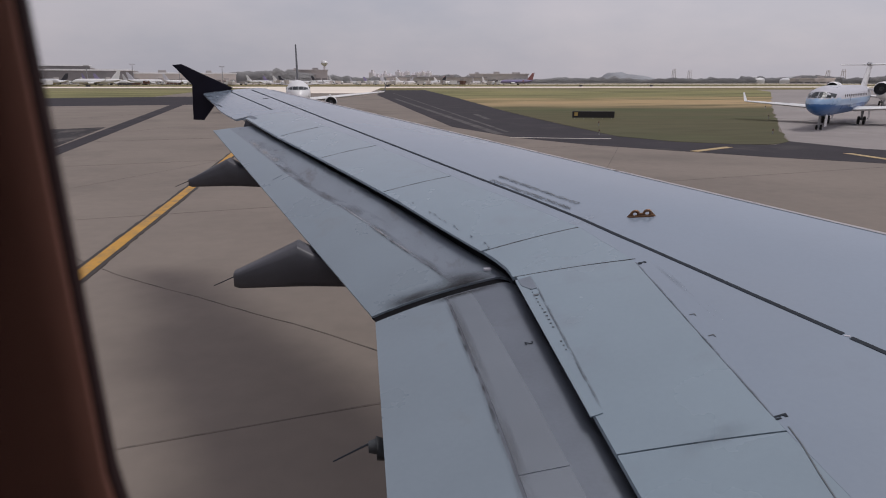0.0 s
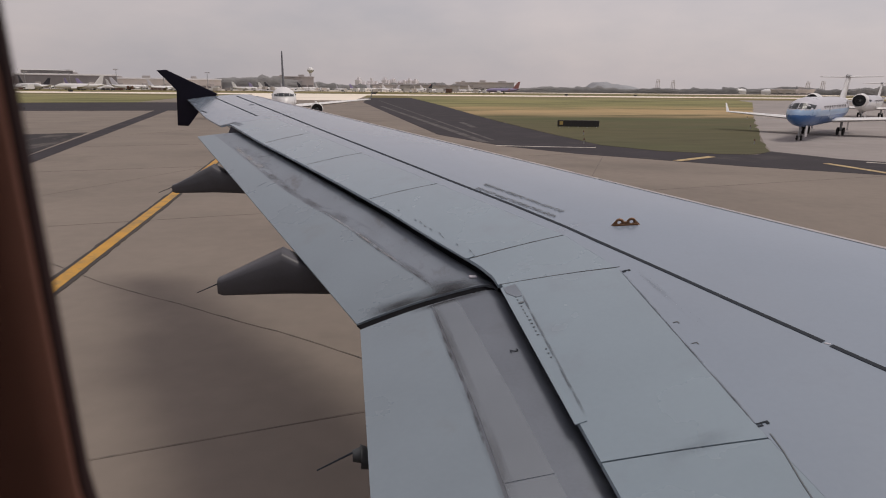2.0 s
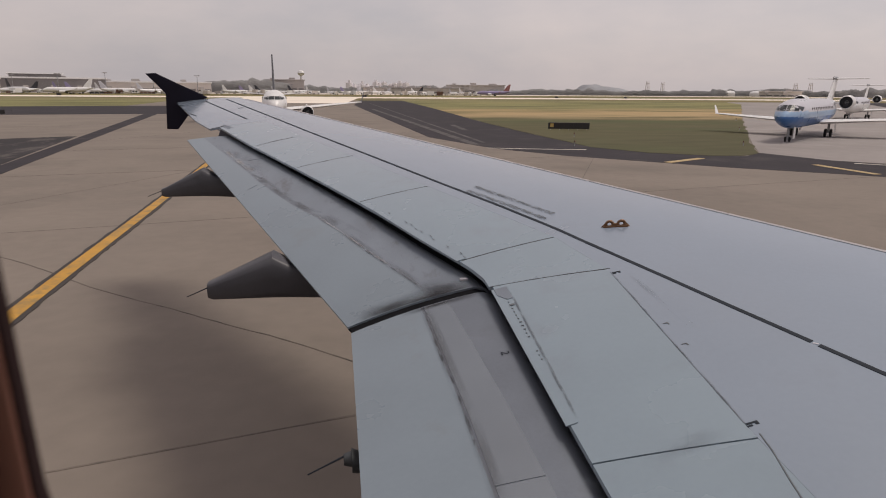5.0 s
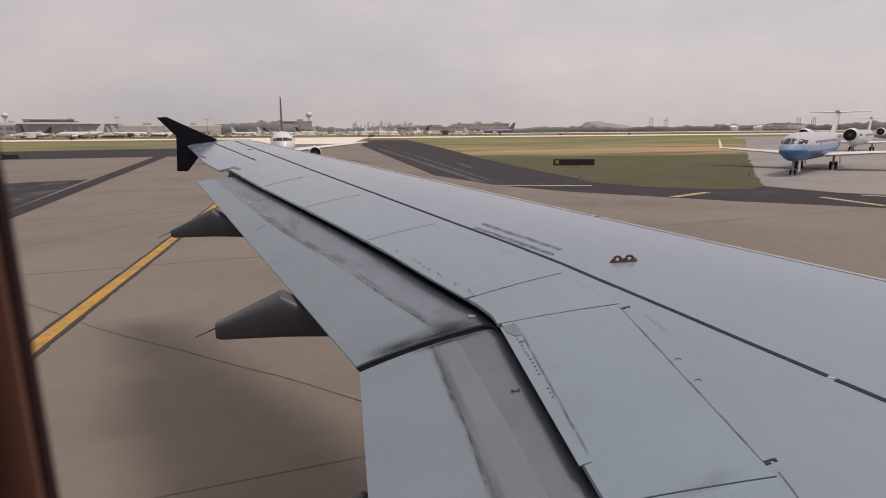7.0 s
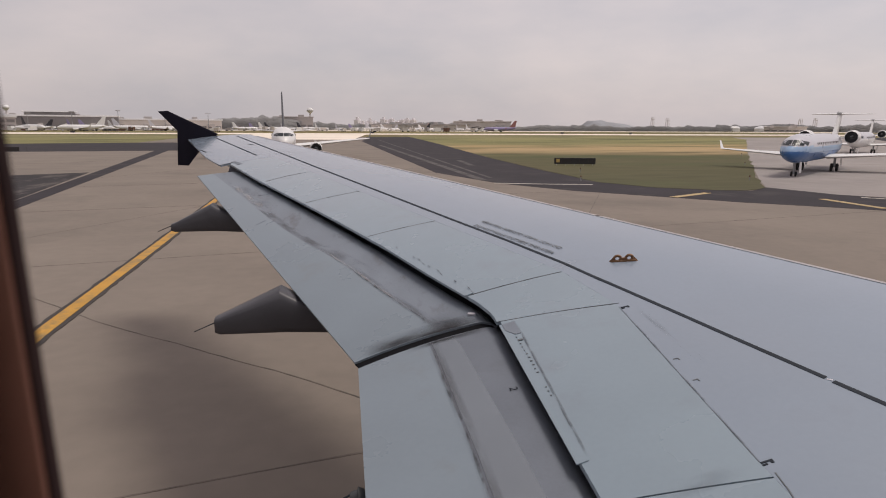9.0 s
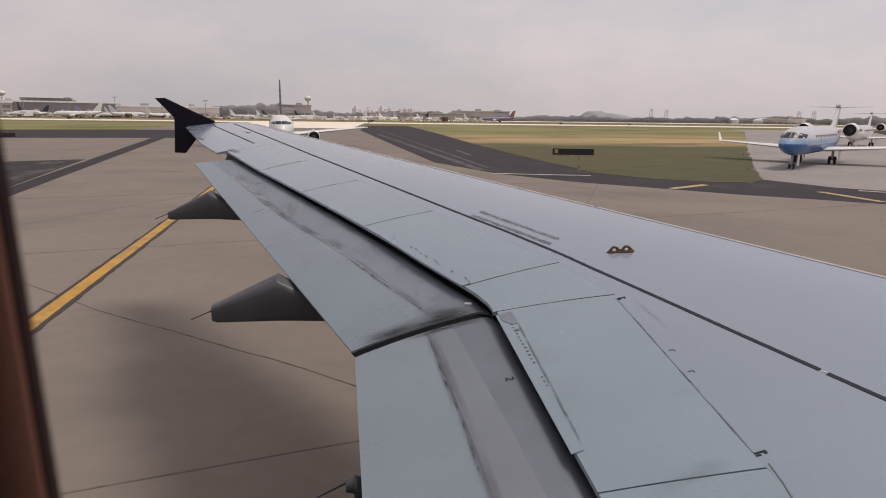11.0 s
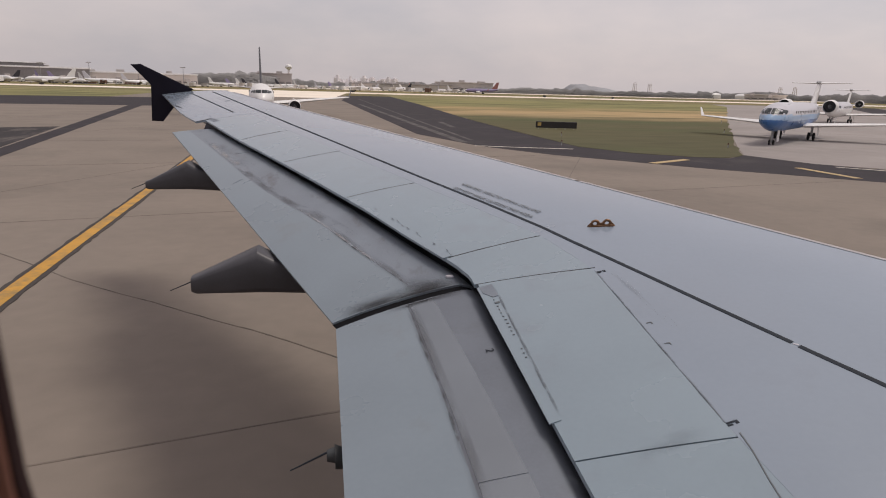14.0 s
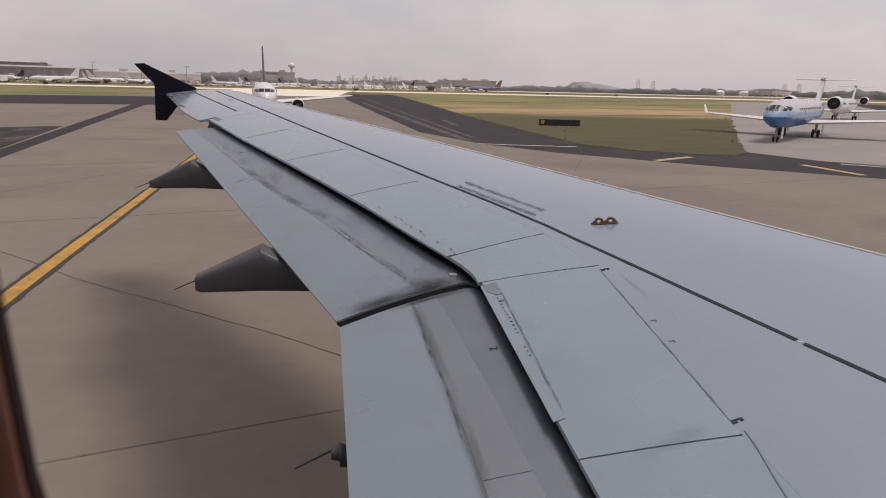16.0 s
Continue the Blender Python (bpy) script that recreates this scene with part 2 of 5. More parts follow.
def film(name, color, thr=0.45, gain=4.0, scale=(3.0, 9.0), side=0.0, most=0.9, rough=0.6, grit=0.6):
    """A thin layer of dirt, wear or painted glints that lets the paint show through: dense in the middle of its band
    (side 0) or at one rim (side 1).
    """
    m = bpy.data.materials.new(name)
    m.use_nodes = True
    n, l = m.node_tree.nodes, m.node_tree.links
    b = n["Principled BSDF"]
    b.inputs["Base Color"].default_value = (*color, 1)
    b.inputs["Roughness"].default_value = rough
    uv, ends = n.new("ShaderNodeUVMap"), n.new("ShaderNodeUVMap")
    uv.uv_map, ends.uv_map = "UVMap", "Ends"
    end = n.new("ShaderNodeSeparateXYZ")
    l.new(ends.outputs["UV"], end.inputs[0])
    sep = n.new("ShaderNodeSeparateXYZ")
    mp = n.new("ShaderNodeMapping")
    mp.inputs["Scale"].default_value = (scale[0], scale[1], 1)
    mp.inputs["Location"].default_value = (len(name) * 1.7, len(name) * 0.9, 0)
    l.new(uv.outputs["UV"], sep.inputs[0])
    l.new(uv.outputs["UV"], mp.inputs["Vector"])
    no = n.new("ShaderNodeTexNoise")
    no.inputs["Scale"].default_value, no.inputs["Detail"].default_value, no.inputs["Roughness"].default_value = 1.0, 6, grit
    l.new(mp.outputs["Vector"], no.inputs["Vector"])

    def calc(op, a, c):
        k = n.new("ShaderNodeMath")
        k.operation = op
        for i, v in enumerate((a, c)):
            if isinstance(v, (int, float)):
                k.inputs[i].default_value = v
            else:
                l.new(v, k.inputs[i])
        return k.outputs[0]

    u = sep.outputs["X"]
    rim = calc('POWER', calc('ABSOLUTE', calc('SUBTRACT', calc('MULTIPLY', u, 2.0), 1.0), 0.0), 1.6) if side == 0 else calc('POWER', u, 0.8)
    body = calc('MULTIPLY', calc('SUBTRACT', 1.0, rim), end.outputs["X"])
    fac = calc('MULTIPLY', calc('MULTIPLY', calc('SUBTRACT', no.outputs["Fac"], thr), gain), body)
    fac = calc('MINIMUM', calc('MAXIMUM', fac, 0.0), most)
    clear, mix = n.new("ShaderNodeBsdfTransparent"), n.new("ShaderNodeMixShader")
    l.new(fac, mix.inputs[0])
    l.new(clear.outputs[0], mix.inputs[1])
    l.new(b.outputs[0], mix.inputs[2])
    l.new(mix.outputs[0], n["Material Output"].inputs["Surface"])
    return m


F_SEAM = film("seam_dirt", (0.055, 0.058, 0.066), 0.48, 6.0, (1.0, 6.5), most=0.6)
F_SMEAR = film("seam_smear", (0.12, 0.125, 0.14), 0.38, 2.0, (0.8, 1.6), most=0.4)
F_BROWN = film("brown_smear", (0.075, 0.068, 0.070), 0.43, 2.6, (0.9, 1.7), most=0.6, grit=0.5)
F_SOOT = film("soot", (0.022, 0.022, 0.026), 0.22, 2.6, (1.2, 2.5), side=1.0, most=0.86)
F_WEAR_GLINT = film("chalky_wear", (0.44, 0.425, 0.43), 0.44, 3.5, (0.8, 2.2), most=0.5, grit=0.5)
F_HINGE = film("hinge_dirt", (0.085, 0.095, 0.115), 0.47, 3.6, (1.0, 6.0), most=0.42)
F_EDGE = film("edge_sealant", (0.10, 0.112, 0.135), 0.38, 4.0, (1.0, 7.0), most=0.6)
F_FAINT = film("faint_smudge", (0.15, 0.17, 0.20), 0.45, 1.2, (1.0, 1.4), most=0.16)


# ---- building helpers ----
def thing(name, label, category, place=(0, 0, 0), turn=0.0, group="", kind=""):
    ob = new(name)
    ob.empty_display_size = 0.2
    ob.matrix_basis = pose(*place, 0, 0, turn)
    return tagged(ob, label, category, group, kind)


def mesh_of(name, bm, material, smooth=False):
    me = bpy.data.meshes.new(name)
    bmesh.ops.recalc_face_normals(bm, faces=bm.faces)
    if smooth:
        for f in bm.faces:
            f.smooth = True
    bm.to_mesh(me)
    bm.free()
    for m in (material if isinstance(material, (list, tuple)) else [material]):
        me.materials.append(m)
    if smooth:
        me.set_sharp_from_angle(angle=radians(38))
    return me


def part(name, bm, material, parent, label="", smooth=False, kind=""):
    ob = new(name, mesh_of(name, bm, material, smooth))
    ob.parent = parent
    return tagged(ob, label, kind=kind)


def solo(name, bm, material, label, category, group="", kind="", smooth=False):
    return tagged(new(name, mesh_of(name, bm, material, smooth)), label, category, group, kind)


def box(x0, x1, y0, y1, z0, z1, bevel=0.0, bm=None):
    bm = bm or bmesh.new()
    r = bmesh.ops.create_cube(bm, size=1.0, matrix=Matrix.Translation(((x0 + x1) / 2, (y0 + y1) / 2, (z0 + z1) / 2)) @ Matrix.Diagonal((x1 - x0, y1 - y0, z1 - z0, 1)))
    if bevel:
        es = list({e for v in r["verts"] for e in v.link_edges})
        bmesh.ops.bevel(bm, geom=es, offset=bevel, segments=2, affect='EDGES', profile=0.5)
    return bm


def rings(loops, closed=True, caps=True, bm=None):
    """A skin over loops of points that all have the same count."""
    bm = bm or bmesh.new()
    vs = [[bm.verts.new(p) for p in lp] for lp in loops]
    n = len(vs[0])
    for a, b in zip(vs, vs[1:]):
        for i in range(n if closed else n - 1):
            j = (i + 1) % n
            try:
                bm.faces.new((a[i], a[j], b[j], b[i]))
            except ValueError:
                pass
    if caps and closed:
        for lp in (vs[0], vs[-1]):
            try:
                bm.faces.new(lp)
            except ValueError:
                pass
    return bm


def rod(a, b, r0, r1=None, n=10, bm=None):
    a, b = Vector(a), Vector(b)
    r1 = r0 if r1 is None else r1
    q = (b - a).to_track_quat('Z', 'Y')
    lp = []
    for p, r in ((a, r0), (b, r1)):
        lp.append([p + q @ Vector((r * math.cos(2 * math.pi * i / n), r * math.sin(2 * math.pi * i / n), 0)) for i in range(n)])
    return rings(lp, bm=bm)


def wheel(c, r, w, bm=None, n=18):
    lp = []
    for yy, k in ((-0.5, 0.72), (-0.42, 0.93), (-0.2, 1.0), (0.2, 1.0), (0.42, 0.93), (0.5, 0.72)):
        lp.append([(c[0] + r * k * math.cos(2 * math.pi * i / n), c[1] + w * yy, c[2] + r * k * math.sin(2 * math.pi * i / n)) for i in range(n)])
    return rings(lp, bm=bm)


def flat(points, z0, z1, bm=None):
    """A slab with that outline between two heights."""
    return rings([[(x, y, z0) for x, y in points], [(x, y, z1) for x, y in points]], bm=bm)


def smooth_line(pts, step=1.0):
    """A Catmull-Rom line through the points."""
    pts = [Vector(p) for p in pts]
    ext = [pts[0] * 2 - pts[1]] + pts + [pts[-1] * 2 - pts[-2]]
    out = []
    for k in range(1, len(ext) - 2):
        a, b, c, d = ext[k - 1:k + 3]
        n = max(1, int((c - b).length / step))
        for i in range(n):
            t = i / n
            out.append(0.5 * (2 * b + (c - a) * t + (2 * a - 5 * b + 4 * c - d) * t * t + (3 * b - a - 3 * c + d) * t ** 3))
    return out + [pts[-1]]


def ribbon(pts, width, z0, z1, off=0.0, bm=None, jag=0.0):
    """A flat band along a line on the ground. jag: how far its rims wander, against its width."""
    rr = random.Random(len(pts))
    pts = [Vector((p[0], p[1])) for p in pts]
    lp = []
    for i, p in enumerate(pts):
        d = (pts[min(i + 1, len(pts) - 1)] - pts[max(i - 1, 0)]).normalized()
        s = Vector((-d.y, d.x))
        a, b = p + s * (off + width * (0.5 + jag * rr.uniform(-1, 1))), p + s * (off - width * (0.5 + jag * rr.uniform(-1, 1)))
        lp.append([(a.x, a.y, z0), (b.x, b.y, z0), (b.x, b.y, z1), (a.x, a.y, z1)])
    return rings(lp, bm=bm)


# ---- the airliner that carries the camera ----
# x: towards the nose, Y: out along the span from the centreline, which lies 1.75 m inboard of the eye
CL = 1.75
TIP = 16.98


def le(Y):
    return -1.77 + (17.0 - Y) * 0.519


def te(Y):
    return 0.0 if Y < 6.4 else -(Y - 6.4) * 0.316


def zw(x, Y):
    """Height of the wing's upper skin."""
    c = le(Y) - te(Y)
    s = min(max((le(Y) - x) / c, 0), 1.6)
    k = float(np.interp(Y, [2, 6.4, 17], [0.17, 0.19, 0.10]))
    return 3.231 + 0.0852 * (Y - 6.4) - k * c * s * s


def xs(Y):
    """Rear edge of the spoilers and of the fixed skin before the flaps."""
    return float(np.interp(Y, [0, 6.18, 6.45, 6.68, 7.32, 8.05, 8.5, 9.22, 10.21, 11.74, 13.53], [1.20, 1.20, 1.15, 1.09, 0.835, 0.56, 0.375, 0.081, -0.334, -0.973, -1.755]))


def xf(Y):
    """Front edge of the spoilers."""
    return float(np.interp(Y, [0, 4.2, 5.99, 6.7, 13.53], [1.975, 1.975, 2.055, 1.90, -1.02]))


def at(x, Y, dz=0.0):
    return Vector((x, Y - CL, zw(x, Y) + dz))


def skin(Y0, Y1, xa, xb, thick=0.03, dz=0.0, nY=10, nx=8, bm=None, lean=(0, 0)):
    """A panel that follows the wing's upper skin, between two lines across the chord."""
    bm = bm or bmesh.new()
    top, bot = [], []
    for i in range(nY + 1):
        Y = Y0 + (Y1 - Y0) * i / nY
        a, b = xa(Y), xb(Y)
        rowt, rowb = [], []
        for j in range(nx + 1):
            Yj = Y + (lean[0] + (lean[1] - lean[0]) * i / nY) * j / nx
            p = at(a + (b - a) * j / nx, Yj, dz)
            rowt.append(bm.verts.new(p))
            rowb.append(bm.verts.new(p - Vector((0, 0, thick))))
        top.append(rowt)
        bot.append(rowb)
    for i in range(nY):
        for j in range(nx):
            bm.faces.new((top[i][j], top[i][j + 1], top[i + 1][j + 1], top[i + 1][j]))
            bm.faces.new((bot[i][j], bot[i + 1][j], bot[i + 1][j + 1], bot[i][j + 1]))
        bm.faces.new((top[i][0], top[i + 1][0], bot[i + 1][0], bot[i][0]))
        bm.faces.new((top[i][nx], bot[i][nx], bot[i + 1][nx], top[i + 1][nx]))
    for j in range(nx):
        bm.faces.new((top[0][j], bot[0][j], bot[0][j + 1], top[0][j + 1]))
        bm.faces.new((top[nY][j], top[nY][j + 1], bot[nY][j + 1], bot[nY][j]))
    return bm


def stripe(pts, width, dz=0.003, thick=0.004, step=0.25, bm=None):
    """A painted or sealed line on the upper skin through (x, Y) points."""
    bm = bm or bmesh.new()
    line = []
    for (x0, y0), (x1, y1) in zip(pts, pts[1:]):
        n = max(1, int(math.hypot(x1 - x0, y1 - y0) / step))
        line += [(x0 + (x1 - x0) * i / n, y0 + (y1 - y0) * i / n) for i in range(n)]
    line.append(pts[-1])
    lp = []
    for i, (x, Y) in enumerate(line):
        a, b = line[max(i - 1, 0)], line[min(i + 1, len(line) - 1)]
        d = Vector((b[0] - a[0], b[1] - a[1])).normalized()
        s = Vector((-d.y, d.x)) * width / 2
        p, q = at(x + s.x, Y + s.y, dz), at(x - s.x, Y - s.y, dz)
        lp.append([p, q, q - Vector((0, 0, thick)), p - Vector((0, 0, thick))])
    return rings(lp, bm=bm)


def coat_rows(rows, fade=0.25):
    """A film of dirt over rows of points; UV: x across from 0 to 1, thinning out towards both ends, y metres along."""
    bm = bmesh.new()
    uv, ends = bm.loops.layers.uv.new("UVMap"), bm.loops.layers.uv.new("Ends")
    top = [[bm.verts.new(p) for p in r] for r in rows]
    n, run_ = len(rows[0]) - 1, [0.0]
    for a, b in zip(rows, rows[1:]):
        run_.append(run_[-1] + (b[n // 2] - a[n // 2]).length)

    def face(vs, ids):
        f = bm.faces.new(vs)
        for lp_, (i, j) in zip(f.loops, ids):
            e = min(1.0, run_[i] / fade, (run_[-1] - run_[i]) / fade)
            lp_[uv].uv, lp_[ends].uv = (j / n, run_[i]), (e * e * (3 - 2 * e), 0.0)

    for i in range(len(rows) - 1):
        for j in range(n):
            ids = [(i, j), (i, j + 1), (i + 1, j + 1), (i + 1, j)]
            face([top[a][b] for a, b in ids], ids)
    return bm


def skin_coat(pts, width, dz=0.002, step=0.06):
    """A dirt band on the upper skin along (x, Y) points."""
    line = []
    for (x0, y0), (x1, y1) in zip(pts, pts[1:]):
        n = max(1, int(math.hypot(x1 - x0, y1 - y0) / step))
        line += [(x0 + (x1 - x0) * i / n, y0 + (y1 - y0) * i / n) for i in range(n)]
    line.append(pts[-1])
    rows = []
    for i, (x, Y) in enumerate(line):
        a, b = line[max(i - 1, 0)], line[min(i + 1, len(line) - 1)]
        d = Vector((b[0] - a[0], b[1] - a[1])).normalized()
        sx, sy = -d.y * width / 2, d.x * width / 2
        rows.append([at(x + sx * k, Y + sy * k, dz) for k in (-1, -0.5, 0, 0.5, 1)])
    return coat_rows(rows)


airliner = thing("passenger_airliner", "airliner with grey painted wing, flaps slightly out, dark wingtip fence", "airplane")

# wing box: upper skin from the slats to the spoilers, closed below
loops, outer_loops = [], []
for Y in sorted([1.9 + (TIP - 1.9) * i / 60 for i in range(61)] + [13.528, 13.5305]):
    c = le(Y) - te(Y)
    aft = xf(Y) + 0.003 if Y < 13.529 else le(Y) - 0.72 * c
    up, low = [], []
    for j in range(13):
        x = le(Y) - 0.05 + (aft - le(Y) + 0.05) * j / 12
        s = (le(Y) - x) / c
        up.append(at(x, Y))
        low.append(at(x, Y, -c * (0.035 + 0.085 * math.sin(math.pi * min(s + 0.05, 1)) ** 0.8)))
    (loops if Y < 13.529 else outer_loops).append(up + low[::-1])
part("outer_wing", rings(outer_loops), M_WING, airliner, "light blue-grey painted wing tip skin", smooth=True)
wing = part("wing", rings(loops), M_WING, airliner, "light blue-grey painted upper wing skin", smooth=True)

# slats along the leading edge, bare metal
for k, (a, b) in enumerate(((2.6, 5.2), (5.23, 8.1), (8.13, 11.0), (11.03, 13.9), (13.93, 16.6))):
    lp = []
    for i in range(13):
        Y = a + (b - a) * i / 12
        r = 0.05 + 0.012 * (le(Y) - te(Y))
        base = at(le(Y), Y)
        ring = [at(le(Y) - 0.047, Y, 0.001)]
        for q in range(9):
            g = math.pi * (0.5 - q / 8)
            ring.append(base + Vector((r * 1.1 * math.cos(g), 0, r * (math.sin(g) - 1) + 0.001)))
        ring.append(at(le(Y) - 0.047, Y, -0.09))
        lp.append(ring)
    part("slat", rings(lp), M_METAL, airliner, "bare metal leading-edge slat", smooth=True)

for a, b in ((2.62, 8.1), (8.13, 16.6)):
    part("slat_joint", stripe([(le(a) - 0.052, a), (le(b) - 0.052, b)], 0.010, 0.0025), M_FAINTB, airliner, "fine dark joint behind the leading edge")

# bay under the spoilers, the shade of its gap put into a dark lining
part("flap_bay", skin(1.95, 13.5, lambda Y: xf(Y) - 0.002, lambda Y: xs(Y) + 0.09, 0.012, -0.034, 40, 6), M_COVE, airliner, "bay lining above the flaps, shade put into its dark colour")
lp = []
for i in range(41):
    Y = 1.95 + (13.5 - 1.95) * i / 40
    z0 = zw(xs(Y), Y)
    lp.append([(xf(Y) - 0.004, Y - CL, z0 - 0.02), (xf(Y) - 0.03, Y - CL, z0 - 0.44), (xs(Y) + 0.06, Y - CL, z0 - 0.46), (xs(Y) + 0.06, Y - CL, z0 - 0.48), (xf(Y) + 0.01, Y - CL, z0 - 0.48), (xf(Y) + 0.01, Y - CL, z0 - 0.02)])
# rib added to stop daylight showing through the open bay end
z0 = zw(xs(13.5), 13.5)
part("bay_rib", rings([[(xf(13.5), Yr - CL, zw(xf(13.5), 13.5) - 0.03), (xs(13.5) + 0.01, Yr - CL, z0 - 0.03), (xs(13.5) - 0.1, Yr - CL, z0 - 0.30), (xf(13.5), Yr - CL, z0 - 0.46)] for Yr in (13.45, 13.52)]), M_COVE, airliner, "added rib closing the flap bay, shade in its dark colour")
part("bay_floor", rings(lp), M_COVE, airliner, "added lower lining of the flap bay, shade in its dark colour")

# spoilers and fixed panels with narrow gaps
G = 0.005
for Y0, Y1, ln in ((4.115, 5.985, (0.16, 0.19)), (6.70, 8.537, (-0.01, -0.03)), (8.537, 10.265, (-0.03, -0.06)), (10.265, 11.875, (-0.06, -0.125)), (11.875, 13.526, (-0.125, 0.0))):
    back = (lambda Y: xs(Y) + 0.025) if Y0 < 5 else xs
    front = lambda Y: xf(Y) + 0.002
    part("spoiler", skin(Y0 + G, Y1 - G, front, back, 0.028, 0.0, 12, 8, lean=ln), M_SPOIL, airliner, "light grey spoiler panel", smooth=True)
part("fixed_panel", skin(5.985 + G, 6.70 - G, lambda Y: xf(Y) + 0.002, xs, 0.028, 0.0, 6, 8, lean=(0.19, -0.01)), M_SPOIL, airliner, "", smooth=True)
part("fixed_panel", skin(1.95, 4.115 - G, lambda Y: xf(Y) + 0.002, lambda Y: xs(Y) + 0.025, 0.028, 0.0, 8, 8, lean=(0, 0.16)), M_SPOIL, airliner, "", smooth=True)
part("rub_plate", skin(4.56, 6.11, lambda Y: xs(Y) + 0.066 + 0.036 * (Y - 4.6), lambda Y: xs(Y), 0.006, 0.006, 8, 2), M_SPOIL, airliner, "pale wear plate along the spoiler edge")
part("rub_plate", skin(6.70, 8.08, lambda Y: xs(Y) + 0.05, lambda Y: xs(Y) - 0.022, 0.006, 0.006, 8, 2), M_SPOIL, airliner, "pale wear plate along the spoiler edge")

# aileron and wing tip
part("aileron", skin(13.534, 16.15, lambda Y: le(Y) - 0.7203 * (le(Y) - te(Y)), lambda Y: te(Y) + float(np.interp(Y, [13.53, 14.1, 14.7, 15.8, 17.0], [0.345, 0.28, 0.226, 0.222, 0.205])), 0.025, 0.0, 10, 6), M_WING, airliner, "", smooth=True)
part("tip_panel", skin(16.16, TIP, lambda Y: le(Y) - 0.7203 * (le(Y) - te(Y)), lambda Y: te(Y) + float(np.interp(Y, [13.53, 14.1, 14.7, 15.8, 17.0], [0.345, 0.28, 0.226, 0.222, 0.205])), 0.025, 0.0, 4, 6), M_WING, airliner, "", smooth=True)

# black walkway line and other markings
WALK = [(3.45, 2.4), (2.77, 4.36), (2.512, 5.22), (2.365, 5.68), (2.195, 6.20), (1.97, 6.85), (1.676, 7.59), (1.294, 8.49), (0.797, 9.69), (-0.222, 12.157), (-2.04, 16.70)]
part("walkway_line", stripe([(3.45, 2.4), (2.7062, 4.62)], 0.030), M_LINE, airliner, "black walkway boundary line")
part("walkway_line", stripe([(2.694, 4.665)] + WALK[2:], 0.030), M_LINE, airliner, "black walkway boundary line")
part("tie_down_plate", stripe([(2.712, 4.632), (2.690, 4.652)], 0.010), M_HAZEW, airliner, "small pale fitting in the walkway line")
for (xa_, ya_), (xb_, yb_), w_ in (((xs(6.69) + 0.02, 6.692), (xf(6.7) - 0.01, 6.70), 0.008), ((xs(8.51) + 0.004, 8.508), (xf(8.537), 8.537), 0.012), ((xs(10.21) + 0.004, 10.207), (xf(10.265) + 0.01, 10.266), 0.014), ((xs(11.75) + 0.004, 11.752), (xf(11.87) - 0.12, 11.866), 0.015), ((xs(6.17) + 0.012, 6.172), (xf(5.99) + 0.02, 5.985), 0.007)):
    part("panel_gap", stripe([(xa_, ya_), (xb_, yb_)], w_, 0.002, 0.003), M_GAP, airliner, "dark sealed gap between spoilers")
part("tip_line", stripe([(-2.48, 16.65), (-1.32, 13.86)], 0.026), M_LINE, airliner, "black line near the wing tip")
part("tip_mark", stripe([(-1.52, 15.2), (-1.62, 15.2)], 0.05), M_LINE, airliner)
for (xa_, ya_), (xb_, yb_), w_ in (((-3.00, 16.56), (-2.86, 16.42), 0.030), ((-2.58, 15.36), (-2.40, 15.01), 0.022)):
    part("hinge_slot", stripe([(xa_, ya_), (xb_, yb_)], w_, 0.003), M_LINE, airliner, "small dark hinge slot in the rear edge")
part("bay_slot", stripe([(-1.93, 13.56), (-1.76, 13.565), (-1.70, 13.55)], 0.035, 0.003), M_GAP, airliner, "dark slot where the flap bay ends")
part("worn_patch", stripe([(-1.71, 13.63), (-1.54, 13.30)], 0.075, 0.003, step=0.1), M_WEAR, airliner, "grey worn patch at the flap bay's end")
part("hinge_line", stripe([(2.055, 5.93), (1.98, 4.22)], 0.006, 0.0015), M_HINGE, airliner, "worn grey hinge line")
part("hinge_dirt", skin_coat([(2.057, 5.95), (1.98, 4.20)], 0.020, 0.003), F_HINGE, airliner, "broken grey dirt along the hinge line")
part("panel_smudge", skin_coat([(1.42, 4.20), (1.95, 4.22)], 0.14, 0.0025), F_FAINT, airliner, "faint smudge beside the panel gap")
part("panel_smudge", skin_coat([(2.16, 5.9), (2.20, 5.0)], 0.06, 0.0025), F_FAINT, airliner, "faint dirt specks beside the hinge line")
for x, Y in ((2.06, 5.15), (2.05, 4.91)):
    bm = stripe([(x - 0.004, Y + 0.010), (x + 0.026, Y + 0.010)], 0.006)
    stripe([(x + 0.026, Y + 0.012), (x + 0.026, Y - 0.010)], 0.006, bm=bm)
    part("hinge_tab", bm, M_FAINTB, airliner, "small open hinge mark")
for x, Y in ((2.05, 5.90), (1.97, 4.20)):
    bm = stripe([(x + 0.01, Y + 0.012), (x + 0.07, Y + 0.012)], 0.010)
    stripe([(x + 0.062, Y + 0.016), (x + 0.062, Y - 0.006)], 0.016, bm=bm)
    stripe([(x + 0.008, Y - 0.004), (x + 0.035, Y - 0.004)], 0.010, bm=bm)
    part("hinge_bracket", bm, M_LINE, airliner, "small dark hinge bracket outline")
part("access_line", stripe([(2.000, 4.135), (1.985, 4.02), (1.945, 3.85), (1.86, 3.4)], 0.006), M_GROOVE, airliner)
random.seed(4)
bm = bmesh.new()
